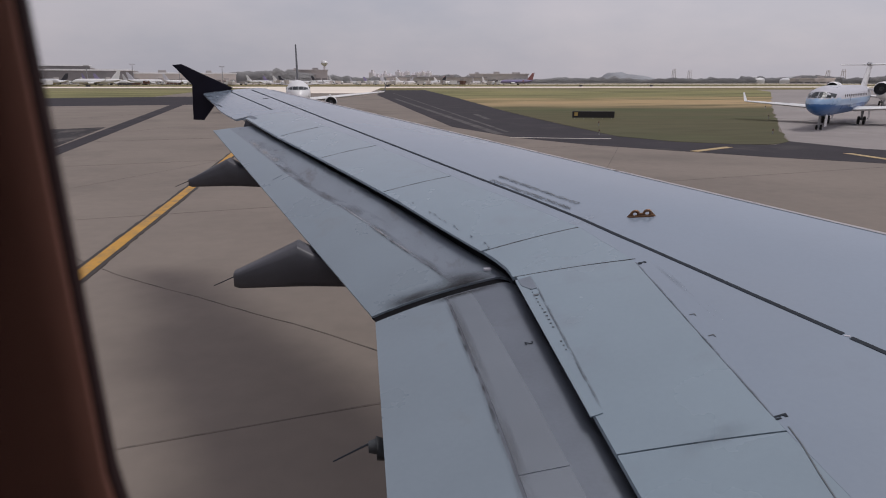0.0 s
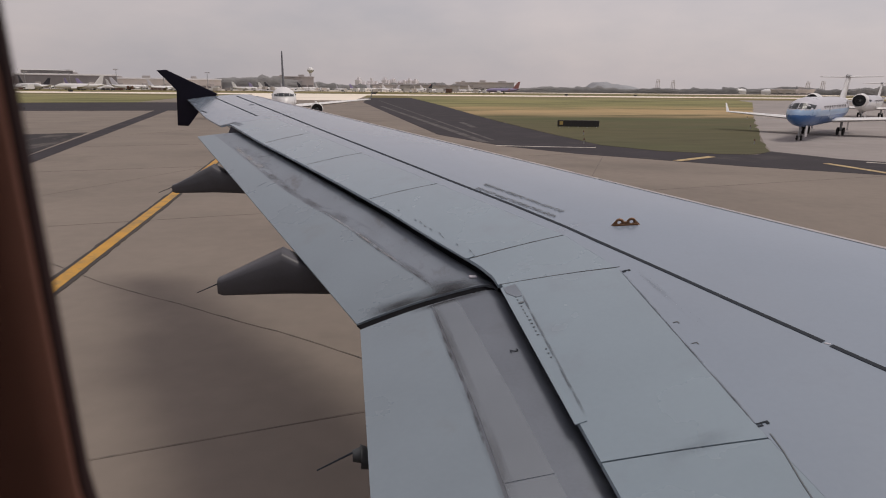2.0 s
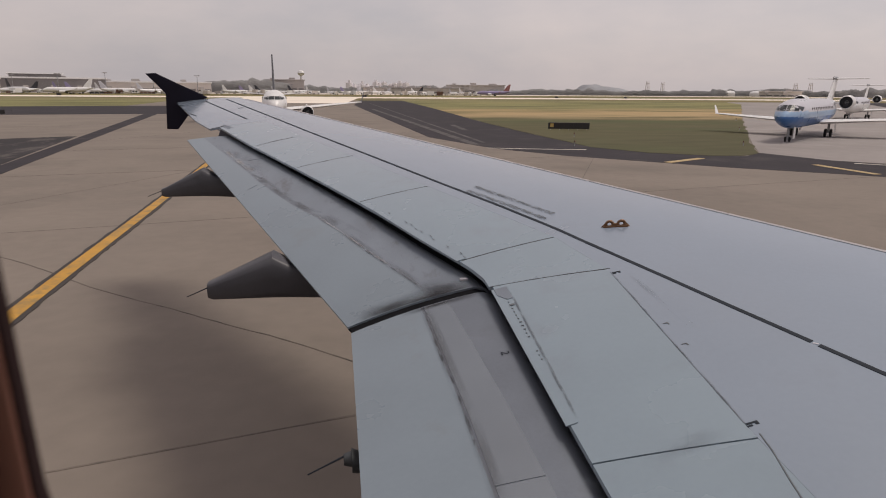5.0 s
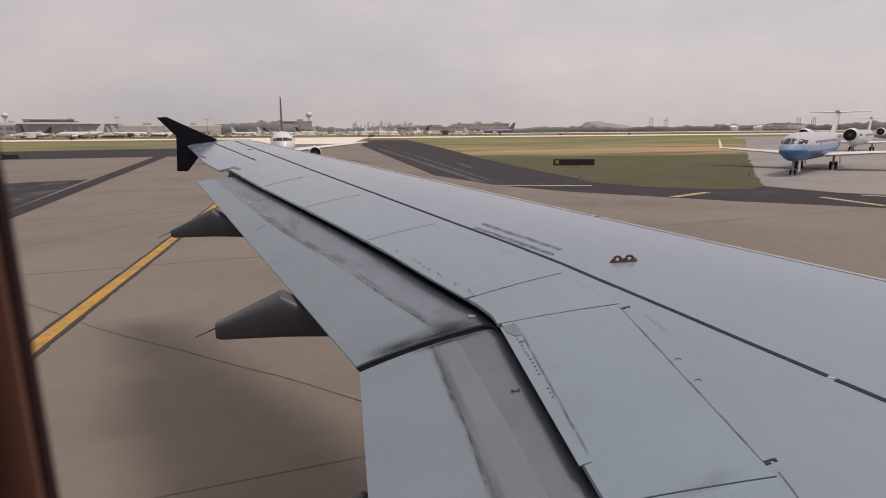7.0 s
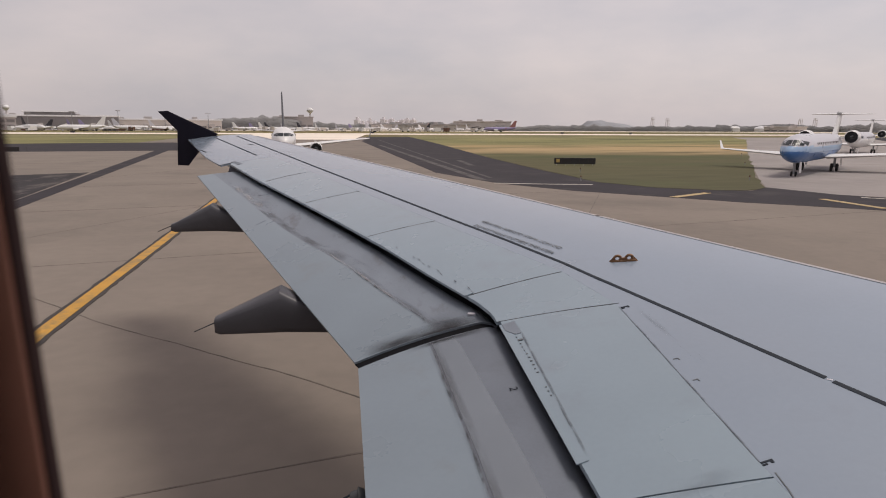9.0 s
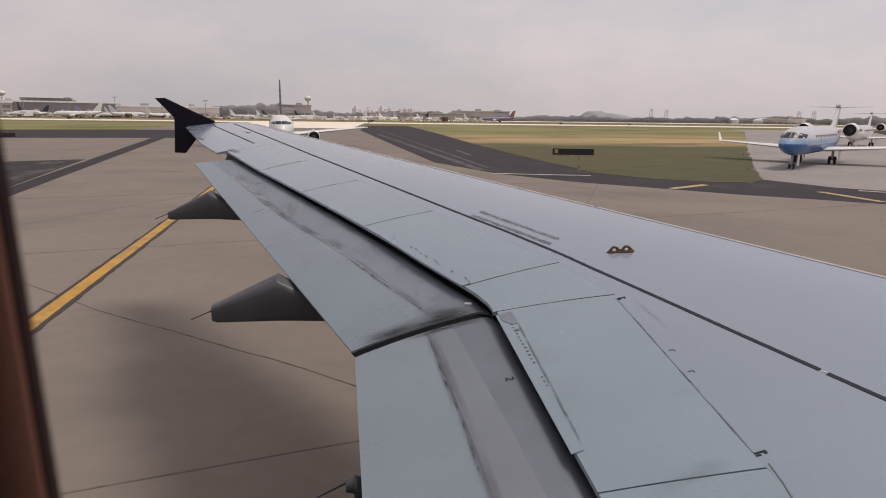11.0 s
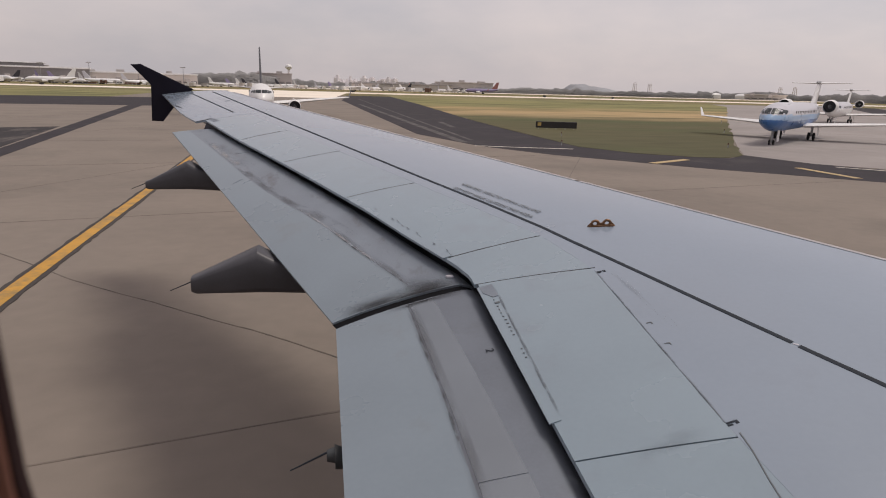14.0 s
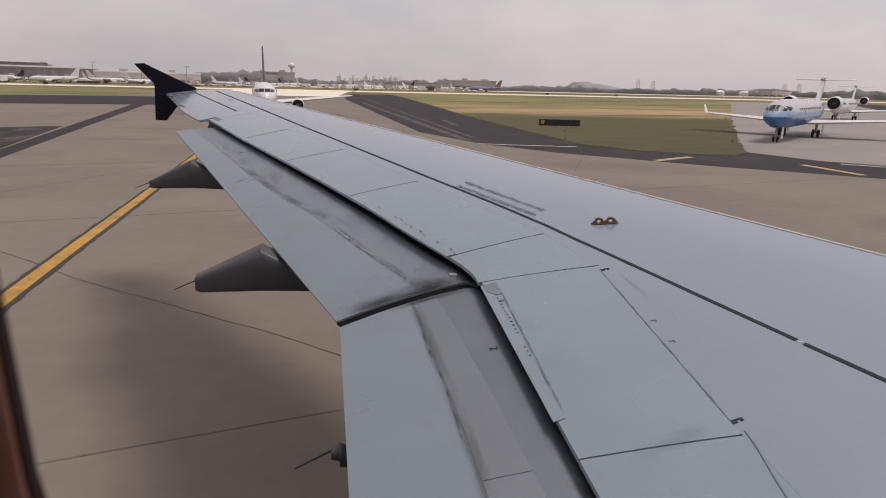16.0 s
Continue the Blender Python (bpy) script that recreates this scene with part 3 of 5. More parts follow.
for i in range(15):
    Y = 5.93 - 0.66 * i / 14 - (0.12 if i > 11 else 0)
    stripe([(1.262, Y), (1.262 + (0.034 if i == 2 else random.uniform(0.008, 0.018)), Y - 0.004)], 0.007 if i != 2 else 0.02, 0.011, bm=bm)
part("edge_marks", bm, M_GROOVE, airliner, "row of short dark marks on the wear plate", kind="stuff")
part("edge_wear", skin_coat([(1.318, 6.06), (1.296, 5.4), (1.268, 4.56)], 0.022, 0.0085, 0.04), F_EDGE, airliner, "worn grey sealant along the wear plate")
part("edge_patch", skin(5.92, 6.10, lambda Y: xs(Y) + 0.112, lambda Y: xs(Y) + 0.02 + 0.05 * max(0, (5.96 - Y) / 0.04) ** 2, 0.004, 0.010, 2, 2), M_FLAPM, airliner, "bare patch at the spoiler corner")
bm = bmesh.new()
for i, Y in enumerate((8.02, 7.7, 7.62, 7.5, 7.42, 7.28, 7.2, 7.0, 6.82, 6.74)):
    stripe([(xs(Y) + 0.06 + 0.01 * (i % 3), Y), (xs(Y) + 0.070 + 0.01 * (i % 3), Y - 0.035)], 0.005, 0.011, bm=bm)
part("edge_marks", bm, M_WEAR, airliner, "short worn marks along the spoiler edge", kind="stuff")

# walkway warning, once for each side it is read from
def lettering(name, body, size, origin, along, up, lift, material, label, wide=1.0):
    """Flat letters laid on the skin: along is the reading direction, up the way the letters stand."""
    fc = bpy.data.curves.new(name, 'FONT')
    fc.body, fc.size, fc.extrude = body, size, 0.0008
    fc.align_x = 'CENTER'
    fo = new(name, fc)
    ex = Vector(along).normalized()
    nz = ex.cross(Vector(up)).normalized()
    ey = nz.cross(ex)
    m = Matrix.Translation(Vector(origin) + Vector((0, 0, lift))) @ Matrix((ex, ey, nz)).transposed().to_4x4() @ Matrix.Diagonal((wide, 1, 1, 1))
    me = bpy.data.meshes.new_from_object(fo.evaluated_get(bpy.context.evaluated_depsgraph_get()))
    bpy.data.objects.remove(fo)
    me.materials.clear()
    me.materials.append(material)
    ob = new(name, me)
    ob.matrix_basis = m
    ob.parent = airliner
    return tagged(ob, label)


WARN = "DO NOT WALK OUTSIDE THIS AREA"
a_, b_ = (1.495, 8.30), (2.05, 7.045)
mid = ((a_[0] + b_[0]) / 2, (a_[1] + b_[1]) / 2)
run = at(*b_) - at(*a_)
fwd = at(mid[0] + 0.15, mid[1] + 0.06) - at(*mid)
lettering("walkway_text", WARN, 0.068, at(mid[0] - 0.070, mid[1] - 0.045), run, fwd, 0.006, M_FAINTB, "small black lettering along the walkway line", 1.06)
lettering("walkway_text", WARN, 0.068, at(mid[0] + 0.072, mid[1] + 0.06), -run, -fwd, 0.006, M_FAINTB, "small black lettering along the walkway line", 1.06)

# double ring fitting
ring = bmesh.new()
c = at(2.44, 6.69)
box(c.x - 0.105, c.x + 0.105, c.y - 0.020, c.y + 0.020, c.z - 0.012, c.z + 0.010, 0.003, ring)
for dx in (-0.050, 0.050):
    lp = []
    for i in range(17):
        g = math.pi * 2 * i / 16
        cen = Vector((c.x + dx + 0.028 * math.cos(g), c.y, c.z + 0.024 + 0.024 * math.sin(g)))
        o = Vector((math.cos(g), 0, math.sin(g)))
        lp.append([cen + o * 0.012 * math.cos(h) + Vector((0, 0.010 * math.sin(h), 0)) for h in (0, 1.05, 2.09, 3.14, 4.19, 5.24)])
    rings(lp, caps=False, bm=ring)
box(c.x - 0.026, c.x + 0.026, c.y - 0.010, c.y + 0.010, c.z + 0.006, c.z + 0.030, 0.004, ring)
for s_ in (-1, 1):
    rings([[(c.x + s_ * 0.125, c.y - 0.012, c.z - 0.01), (c.x + s_ * 0.125, c.y + 0.012, c.z - 0.01), (c.x + s_ * 0.118, c.y, c.z + 0.004)], [(c.x + s_ * 0.075, c.y - 0.012, c.z - 0.01), (c.x + s_ * 0.075, c.y + 0.012, c.z - 0.01), (c.x + s_ * 0.078, c.y, c.z + 0.044)]], bm=ring)
for v in ring.verts:
    v.co.z += 0.10 * (v.co.x - c.x)
bmesh.ops.rotate(ring, cent=c, matrix=Matrix.Rotation(radians(-15), 3, 'Z'), verts=ring.verts)
part("escape_rope_fitting", ring, M_BRONZE, airliner, "bronze fitting with two rings")


# flaps
def flap_line(Y):
    """Rear edge x, z and front x, top z of the flap at Y."""
    if Y < 6.4:
        xt, zt = 0.13 + 0.02 * (Y - 4.6), 2.52 + 0.0852 * (Y - 6.35)
    else:
        xt, zt = 0.16 - 0.3504 * (Y - 6.35), 2.52 + 0.1372 * (Y - 6.35)
    zf = zw(xs(Y), Y) - 0.058 - float(np.interp(Y, [6.4, 7.0, 12, 13.3], [0.0, 0.02, 0.026, 0.03]))
    return xt, zt, xs(Y) + 0.10, zf


def flap_top(u, Y):
    xt, zt, xn, zf = flap_line(Y)
    g = 1.38 * u - 0.42 * u * u
    drop = 0.06 * max(0, (u - 0.87) / 0.13) ** 2.0
    return Vector((xt + (xn - xt) * u, Y - CL, zt + (zf - zt) * g - drop))


def flap_edge(Y):
    return float(np.interp(Y, [4.0, 4.9, 6.3, 6.40, 7.1, 8.0, 8.5, 9.2, 10.0, 13.2], [0.53, 0.52, 0.475, 0.59, 0.565, 0.535, 0.505, 0.43, 0.39, 0.37]))


def flap_piece(Y0, Y1, ua, ub, thick, dz=0.0, nY=14, nu=8):
    lp = []
    for i in range(nY + 1):
        Y = Y0 + (Y1 - Y0) * i / nY
        a, b = ua(Y), ub(Y)
        up = [flap_top(a + (b - a) * j / nu, Y) + Vector((0, 0, dz)) for j in range(nu + 1)]
        low = [p - Vector((0, 0, thick(a + (b - a) * j / nu))) for j, p in enumerate(up)]
        lp.append(up + low[::-1])
    return rings(lp)


def flap_coat(Y0, Y1, ua, ub, dz, nY=40, nu=6):
    """A band of dirt, wear or painted glints on the flap between two fractions of its chord."""
    rows = []
    for i in range(nY + 1):
        Y = Y0 + (Y1 - Y0) * i / nY
        a, b = ua(Y), ub(Y)
        rows.append([flap_top(a + (b - a) * j / nu, Y) + Vector((0, 0, dz)) for j in range(nu + 1)])
    return coat_rows(rows)


def flap_end_coat(Y0, Y1, u0, u1, dz, nu=30, nY=5):
    """A dirt band across the end of a flap, densest at Y0."""
    rows = []
    for i in range(nu + 1):
        u = u0 + (u1 - u0) * i / nu
        rows.append([flap_top(u, Y0 + (Y1 - Y0) * j / nY) + Vector((0, 0, dz)) for j in range(nY + 1)])
    return coat_rows(rows)


fth = lambda u: 0.012 + 0.13 * math.sin(math.pi * min(1, u * 0.95)) ** 0.9
for Y0, Y1, nm in ((2.2, 6.30, "inboard"), (6.40, 13.25, "outboard")):
    fl = part("flap", flap_piece(Y0, Y1, lambda Y: 0.0, flap_edge, fth, 0, 24, 8), M_FLAP, airliner, f"light grey painted {nm} flap", smooth=True)
    part("nose_skin", flap_piece(Y0, Y1, flap_edge, lambda Y: 1.0, fth, 0.0, 24, 12), M_NOSE if nm == "inboard" else M_FLAPM, fl, "bare dull metal front of the flap", smooth=True)
    seam_start, seam_end = (4.45, 6.28) if nm == "inboard" else (6.45, 8.0)
    part("worn_seam", flap_coat(seam_start - 0.4 * (Y0 < 5), seam_end, lambda Y: flap_edge(Y) - 0.025, lambda Y: flap_edge(Y) + 0.060, 0.004, 90), F_SMEAR, fl, "grey smear along the paint edge")
    part("seam_dirt", flap_coat(seam_start, seam_end, lambda Y: flap_edge(Y) - 0.008 - 0.004 * math.sin(7 * Y), lambda Y: flap_edge(Y) + 0.010 + 0.004 * math.sin(5 * Y + 1), 0.006, 90), F_SEAM, fl, "dark broken dirt line along the paint edge")
# brighter band of bare metal, its front edge set by the spoiler's shadow
for a_, b_ in ((4.345, 6.285), (2.3, 4.335)):
    part("sunlit_metal_strip", flap_piece(a_, b_, lambda Y: flap_edge(Y) + 0.016, lambda Y: flap_edge(Y) + 0.235 - 0.03 * (Y - 4.3), lambda u: 0.006, 0.003, 14, 4), M_STRIP, airliner, "polished bare metal strip on the flap, sun glow put into its colour", smooth=True)
part("grime_band", flap_coat(7.7, 10.9, lambda Y: flap_edge(Y) - 0.012, lambda Y: flap_edge(Y) + 0.16 - 0.05 * (Y - 7.7) / 3.2, 0.005, 60), F_BROWN, airliner, "brown grime streaks on the outboard flap")
part("grime_band", flap_coat(10.6, 12.6, lambda Y: flap_edge(Y) + 0.02, lambda Y: flap_edge(Y) + 0.30, 0.004, 40), F_FAINT, airliner, "faint grey smudges near the flap tip")
part("worn_and_glint_streak", flap_coat(6.72, 8.7, lambda Y: flap_edge(Y) - 0.006, lambda Y: flap_edge(Y) + 0.026, 0.008, 60), F_WEAR_GLINT, airliner, "pale worn streak along the flap seam")
# reflections off the metal near the tip, painted as pale patches
part("worn_and_glint_streak", flap_coat(10.3, 12.2, lambda Y: flap_edge(Y) + 0.01, lambda Y: flap_edge(Y) + 0.15, 0.006, 40), F_WEAR_GLINT, airliner, "pale glints painted near the flap tip")
part("soot_band", flap_end_coat(6.402, 6.56, 0.05, 0.96, 0.006), F_SOOT, airliner, "sooty dirt beside the flap seal")
part("soot_band", flap_end_coat(6.402, 6.68, 0.48, 0.86, 0.008), F_SOOT, airliner, "dark grime at the flap end")
part("soot_band", flap_end_coat(6.285, 6.22, 0.30, 0.96, 0.006), F_SOOT, airliner, "sooty dirt beside the flap seal")
bm = flap_piece(6.300, 6.412, lambda Y: 0.005, lambda Y: 0.97, lambda u: 0.012 + 0.11 * u, -0.016, 2, 14)
part("flap_seal", bm, M_SEAL, airliner, "black rubber seal between the flaps", smooth=True)
p = flap_top(0.88, 6.55)
part("seal_clip", box(p.x - 0.03, p.x + 0.03, p.y - 0.02, p.y + 0.02, p.z - 0.005, p.z + 0.014, 0.005), M_HAZEW, airliner, "small white clip")
for (u0, Y0), (u1, Y1), w in (((0.185, 10.03), (0.325, 10.11), 0.006), ((0.58, 11.32), (0.85, 11.34), 0.006)):
    lp = []
    for i in range(7):
        f = i / 6
        a = flap_top(u0 + (u1 - u0) * f, Y0 + (Y1 - Y0) * f)
        d = (flap_top(u1, Y1) - flap_top(u0, Y0)).normalized().cross(Vector((0, 0, 1))) * w * (0.35 + 0.65 * math.sin(math.pi * (0.12 + 0.76 * f)))
        lp.append([a + d + Vector((0, 0, 0.0025)), a - d + Vector((0, 0, 0.0025)), a - d, a + d])
    part("scuff_mark", rings(lp), M_HINGE, airliner, "dark scuff on the outboard flap")
# flap number
p = flap_top(0.82, 5.43)
lettering("painted_number", "2", 0.078, p, flap_top(0.82, 5.33) - p, flap_top(0.9, 5.43) - p, 0.006, M_LINE, "black painted figure 2")


# flap track fairings
def fairing(Y, xt, zt_top, zt_bot, xfr, width, ztop_te, zbot_te, xte, square=0.4, paint=None):
    lp = []
    for x, top, bot, w in ((xt, zt_top, zt_bot, 0.45), (xt + 0.05, zt_top + 0.015, zt_bot - 0.012, 0.62), (xte - 0.06, ztop_te - 0.015, zbot_te, 1.0), (xte + 0.10, ztop_te - 0.11, zbot_te - 0.005, 1.0), ((xte + xfr) / 2, ztop_te - 0.14, zbot_te - 0.03, 1.05), (xfr, ztop_te - 0.14, zbot_te - 0.02, 0.8), (xfr + 0.6, ztop_te - 0.16, zbot_te + 0.05, 0.3)):
        m, h = (top + bot) / 2, (top - bot) / 2
        ring_ = []
        for k in range(16):
            g = 2 * math.pi * k / 16
            sx, sz = math.cos(g), math.sin(g)
            ring_.append((x, Y - CL + width * w / 2 * math.copysign(abs(sx) ** square, sx), m + h * math.copysign(abs(sz) ** (square + 0.1), sz)))
        lp.append(ring_)
    f = part("flap_track_fairing", rings(lp), paint or M_FAIR, airliner, "dark grey pointed flap track fairing", smooth=True)
    part("static_wick", rod((xt, Y - CL, (zt_top + zt_bot) / 2 + 0.02), (xt - 0.2, Y - CL - 0.02, (zt_top + zt_bot) / 2 - 0.06), 0.006, 0.004, 6), M_LINE, f)


fairing(7.9, -1.13, 2.50, 2.355, 0.6, 0.36, 2.79, 2.345, -0.45)
fairing(11.4, -2.29, 2.915, 2.81, -0.7, 0.34, 3.22, 2.80, -1.65)
fairing(4.95, 0.055, 2.325, 2.262, 1.0, 0.15, 2.365, 2.22, 0.16, 0.9, M_GAP)

# wingtip fence
OUT = [(-3.74, 4.63), (-3.54, 4.645), (-3.04, 4.40), (-2.49, 4.14), (-2.62, 4.02), (-2.94, 3.72), (-3.17, 3.43), (-3.40, 3.44), (-3.37, 4.0), (-3.36, 4.21)]
bm = bmesh.new()
cx, cz = sum(p[0] for p in OUT) / len(OUT), sum(p[1] for p in OUT) / len(OUT)
lp = [[(cx + (x - cx) * g, 17.03 - CL + o, cz + (z - cz) * g) for x, z in OUT] for o, g in ((-0.028, 0.97), (-0.016, 1.0), (0.016, 1.0), (0.028, 0.97))]
part("wingtip_fence", rings(lp), M_FENCE, airliner, "very dark navy arrow-shaped wingtip fence")

# cabin side with the window that the view goes through, and the fuselage shell
RF, FZ = 1.975, 3.95
lp = []
NS = 40
for x in np.linspace(-9.0, 12.0, 43):
    lp.append([(float(x), -CL + RF * math.sin(2 * math.pi * k / NS), FZ + RF * math.cos(2 * math.pi * k / NS)) for k in range(NS)])
fus = bmesh.new()
vs = [[fus.verts.new(p) for p in r] for r in lp]
for a, b in zip(vs, vs[1:]):
    for k in range(NS):
        q = [a[k], a[(k + 1) % NS], b[(k + 1) % NS], b[k]]
        m = sum((v.co for v in q), Vector()) / 4
        if m.y > 0 and abs(m.x) < 0.45 and 3.9 < m.z < 4.6:
            continue
        if 4.25 < m.z < 4.75 and m.y < -CL and int((m.x + 20) * 2) % 2 == 0:
            continue
        fus.faces.new(q)
for r in (vs[0], vs[-1]):
    fus.faces.new(r)
part("fuselage", fus, M_SKIN, airliner, "white painted fuselage shell", smooth=True)


def opening(grow, y, x0=-0.0685, x1=0.31, z0=4.085, z1=4.50, r=0.12):
    """Rounded outline of the window, leaning with the cabin side."""
    out = []
    for cx_, cz_, g0 in ((x1 - r, z1 - r, 0), (x0 + r, z1 - r, 90), (x0 + r, z0 + r, 180), (x1 - r, z0 + r, 270)):
        for i in range(9):
            g = radians(g0 + 90 * i / 8)
            z = cz_ + (r + grow) * math.sin(g)
            out.append((cx_ + (r + grow) * math.cos(g) + (4.30 - z) * 0.035, y, z))
    return out


lip = [opening(0.006, 0.160), opening(0.0018, 0.155), opening(0.0018, 0.148), opening(0.006, 0.144), opening(0.045, 0.140)]
part("window_trim", rings(lip, caps=False), M_CABIN, airliner, "dark reddish-brown cabin window surround", smooth=True)
part("window_gasket", rings([opening(0.004, 0.149), opening(0.0010, 0.150), opening(0.0014, 0.156), opening(0.045, 0.158)], caps=False), M_CABIN_D, airliner, "dark window gasket", smooth=True)
# cabin wall panel with the opening cut through
inner = opening(0.045, 0.140)
outer = []
for x, y, z in inner:
    d = Vector((x - 0.12, z - 4.28))
    k = min(0.56 / max(abs(d.x), 1e-6), 0.33 / max(abs(d.y), 1e-6))
    zz = 4.28 + d.y * k
    outer.append((0.12 + d.x * k, 0.125 - 0.24 * max(0, zz - 4.2), zz))
part("cabin_wall", rings([inner, outer, [(x, y + 0.03, z) for x, y, z in outer], opening(0.045, 0.155)], caps=False), M_CABIN, airliner, "brown cabin side panel")


# landing gear
for gx, gy, gz in ((1.9, 2.0, 2.2), (1.9, -5.5, 2.2), (10.8, -1.75, 2.1)):
    g = part("landing_gear", rod((gx, gy, 0.5), (gx, gy, gz + 0.2), 0.14, 0.18, 12), M_STEEL, airliner)
    for s_ in (-0.46, 0.46):
        part("wheel", wheel((gx, gy + s_, 0.575), 0.575, 0.4), M_TYRE, g, "black tyre")


# ---- the airfield ----
TURN = radians(3.0)


def W(x, y):
    return (x * math.cos(TURN) - y * math.sin(TURN), x * math.sin(TURN) + y * math.cos(TURN))


def ground_patch(name, pts, z, material, label, category, kind="structure"):
    return solo(name, flat(pts, z - 0.02, z), material, label, category, kind=kind)


def ragged(pts, amount, seed):
    """The outline with many small in and out steps."""
    rr = random.Random(seed)
    out = []
    for a, b in zip(pts, pts[1:] + pts[:1]):
        n = max(2, int(math.hypot(b[0] - a[0], b[1] - a[1]) / 3))
        for i in range(n):
            t = i / n
            out.append((a[0] + (b[0] - a[0]) * t + rr.uniform(-amount, amount) * 0.6, a[1] + (b[1] - a[1]) * t + rr.uniform(-amount, amount)))
    return out


big = bmesh.new()
bmesh.ops.create_grid(big, x_segments=8, y_segments=8, size=4500)
solo("ground", big, M_CONC, "worn beige concrete taxiway reaching to the distance", "pavement", kind="structure")

ground_patch("ground_far_field", [(-3500, 300), (3500, 300), (3500, 4400), (-3500, 4400)], 0.015, M_GRASSF, "dry yellow-green airfield grass in the distance", "grass")
ground_patch("road_runway", [W(-1500, 450), W(1500, 330), W(1500, 395), W(-1500, 540)], 0.05, M_LIGHTC, "concrete runway, sunlit brightness put into its pale colour", "runway")
ground_patch("road_far_taxiway", [W(-1500, 790), W(1500, 700), W(1500, 830), W(-1500, 920)], 0.05, M_LIGHTC, "concrete taxiway far off, sunlit brightness put into its pale colour", "taxiway")
ground_patch("pavement_apron", [W(-1600, 700), W(60, 760), W(200, 1100), W(-1600, 1100)], 0.08, M_APRON, "pale terminal apron", "apron")

ground_patch("pavement_runway_end", [(-43, 240), (8, 226), (26, 440), (-44, 440)], 0.022, M_LIGHTC, "concrete where the taxiway meets the runway, sunlit brightness in its pale colour", "pavement")

# grass islands
def field_grass():
    """Mown grass in long belts, a cloud's shadow put into the near colour: dark green by the taxiway, sunlit straw,
    then green again.
    """
    m = bpy.data.materials.new("banded_grass")
    m.use_nodes = True
    n, l = m.node_tree.nodes, m.node_tree.links
    b = n["Principled BSDF"]
    b.inputs["Roughness"].default_value = 0.95
    b.inputs["Specular IOR Level"].default_value = 0.1
    co = n.new("ShaderNodeTexCoord")
    sep = n.new("ShaderNodeSeparateXYZ")
    l.new(co.outputs["Object"], sep.inputs[0])
    mp = n.new("ShaderNodeMapping")
    mp.inputs["Scale"].default_value = (0.35, 1, 1)
    l.new(co.outputs["Object"], mp.inputs["Vector"])
    fac = []
    for sc, det in ((0.022, 6), (0.5, 4), (0.12, 5)):
        t = n.new("ShaderNodeTexNoise")
        t.inputs["Scale"].default_value, t.inputs["Detail"].default_value = sc, det
        l.new(mp.outputs["Vector"], t.inputs["Vector"])
        fac.append(t.outputs["Fac"])
    shift = n.new("ShaderNodeMath")
    shift.operation = 'MULTIPLY_ADD'
    shift.inputs[1].default_value = 62.0
    l.new(fac[0], shift.inputs[0])
    l.new(sep.outputs["Y"], shift.inputs[2])
    more = n.new("ShaderNodeMath")
    more.operation = 'MULTIPLY_ADD'
    more.inputs[1].default_value = 56.0
    l.new(fac[2], more.inputs[0])
    l.new(shift.outputs[0], more.inputs[2])
    span = n.new("ShaderNodeMapRange")
    span.inputs["From Min"].default_value, span.inputs["From Max"].default_value = 11.0, 391.0
    l.new(more.outputs[0], span.inputs["Value"])
    # dark near stops and bright straw paint in the edge of a cloud's shadow
    ramp = n.new("ShaderNodeValToRGB")
    e = ramp.color_ramp.elements
    e[0].position, e[0].color = 0.0, (0.094, 0.083, 0.052, 1)
    e[1].position, e[1].color = 1.0, (0.27, 0.235, 0.125, 1)
    for p, c in ((0.20, (0.098, 0.094, 0.056)), (0.37, (0.125, 0.112, 0.062)), (0.43, (0.43, 0.315, 0.175)), (0.50, (0.40, 0.295, 0.155)), (0.57, (0.25, 0.228, 0.108)), (0.75, (0.26, 0.238, 0.11))):
        k = e.new(p)
        k.color = (*c, 1)
    l.new(span.outputs["Result"], ramp.inputs["Fac"])
    var = n.new("ShaderNodeMapRange")
    var.inputs["To Min"].default_value, var.inputs["To Max"].default_value = 0.72, 1.28
    l.new(fac[1], var.inputs["Value"])
    lush = n.new("ShaderNodeTexNoise")
    lush.inputs["Scale"].default_value, lush.inputs["Detail"].default_value = 0.06, 5
    l.new(mp.outputs["Vector"], lush.inputs["Vector"])
    lfac = n.new("ShaderNodeMapRange")
    lfac.inputs["From Min"].default_value, lfac.inputs["From Max"].default_value = 0.45, 0.68
    lfac.inputs["To Max"].default_value = 0.75
    l.new(lush.outputs["Fac"], lfac.inputs["Value"])
    green = n.new("ShaderNodeMixRGB")
    green.inputs["Color2"].default_value = (0.082, 0.098, 0.048, 1)
    l.new(lfac.outputs["Result"], green.inputs["Fac"])
    l.new(ramp.outputs["Color"], green.inputs["Color1"])
    mul = n.new("ShaderNodeVectorMath")
    mul.operation = 'SCALE'
    l.new(green.outputs["Color"], mul.inputs[0])
    l.new(var.outputs["Result"], mul.inputs["Scale"])
    l.new(mul.outputs[0], b.inputs["Base Color"])
    bp = n.new("ShaderNodeBump")
    bp.inputs["Strength"].default_value, bp.inputs["Distance"].default_value = 0.3, 0.03
    l.new(fac[1], bp.inputs["Height"])
    l.new(bp.outputs["Normal"], b.inputs["Normal"])
    return m


M_FIELD = field_grass()
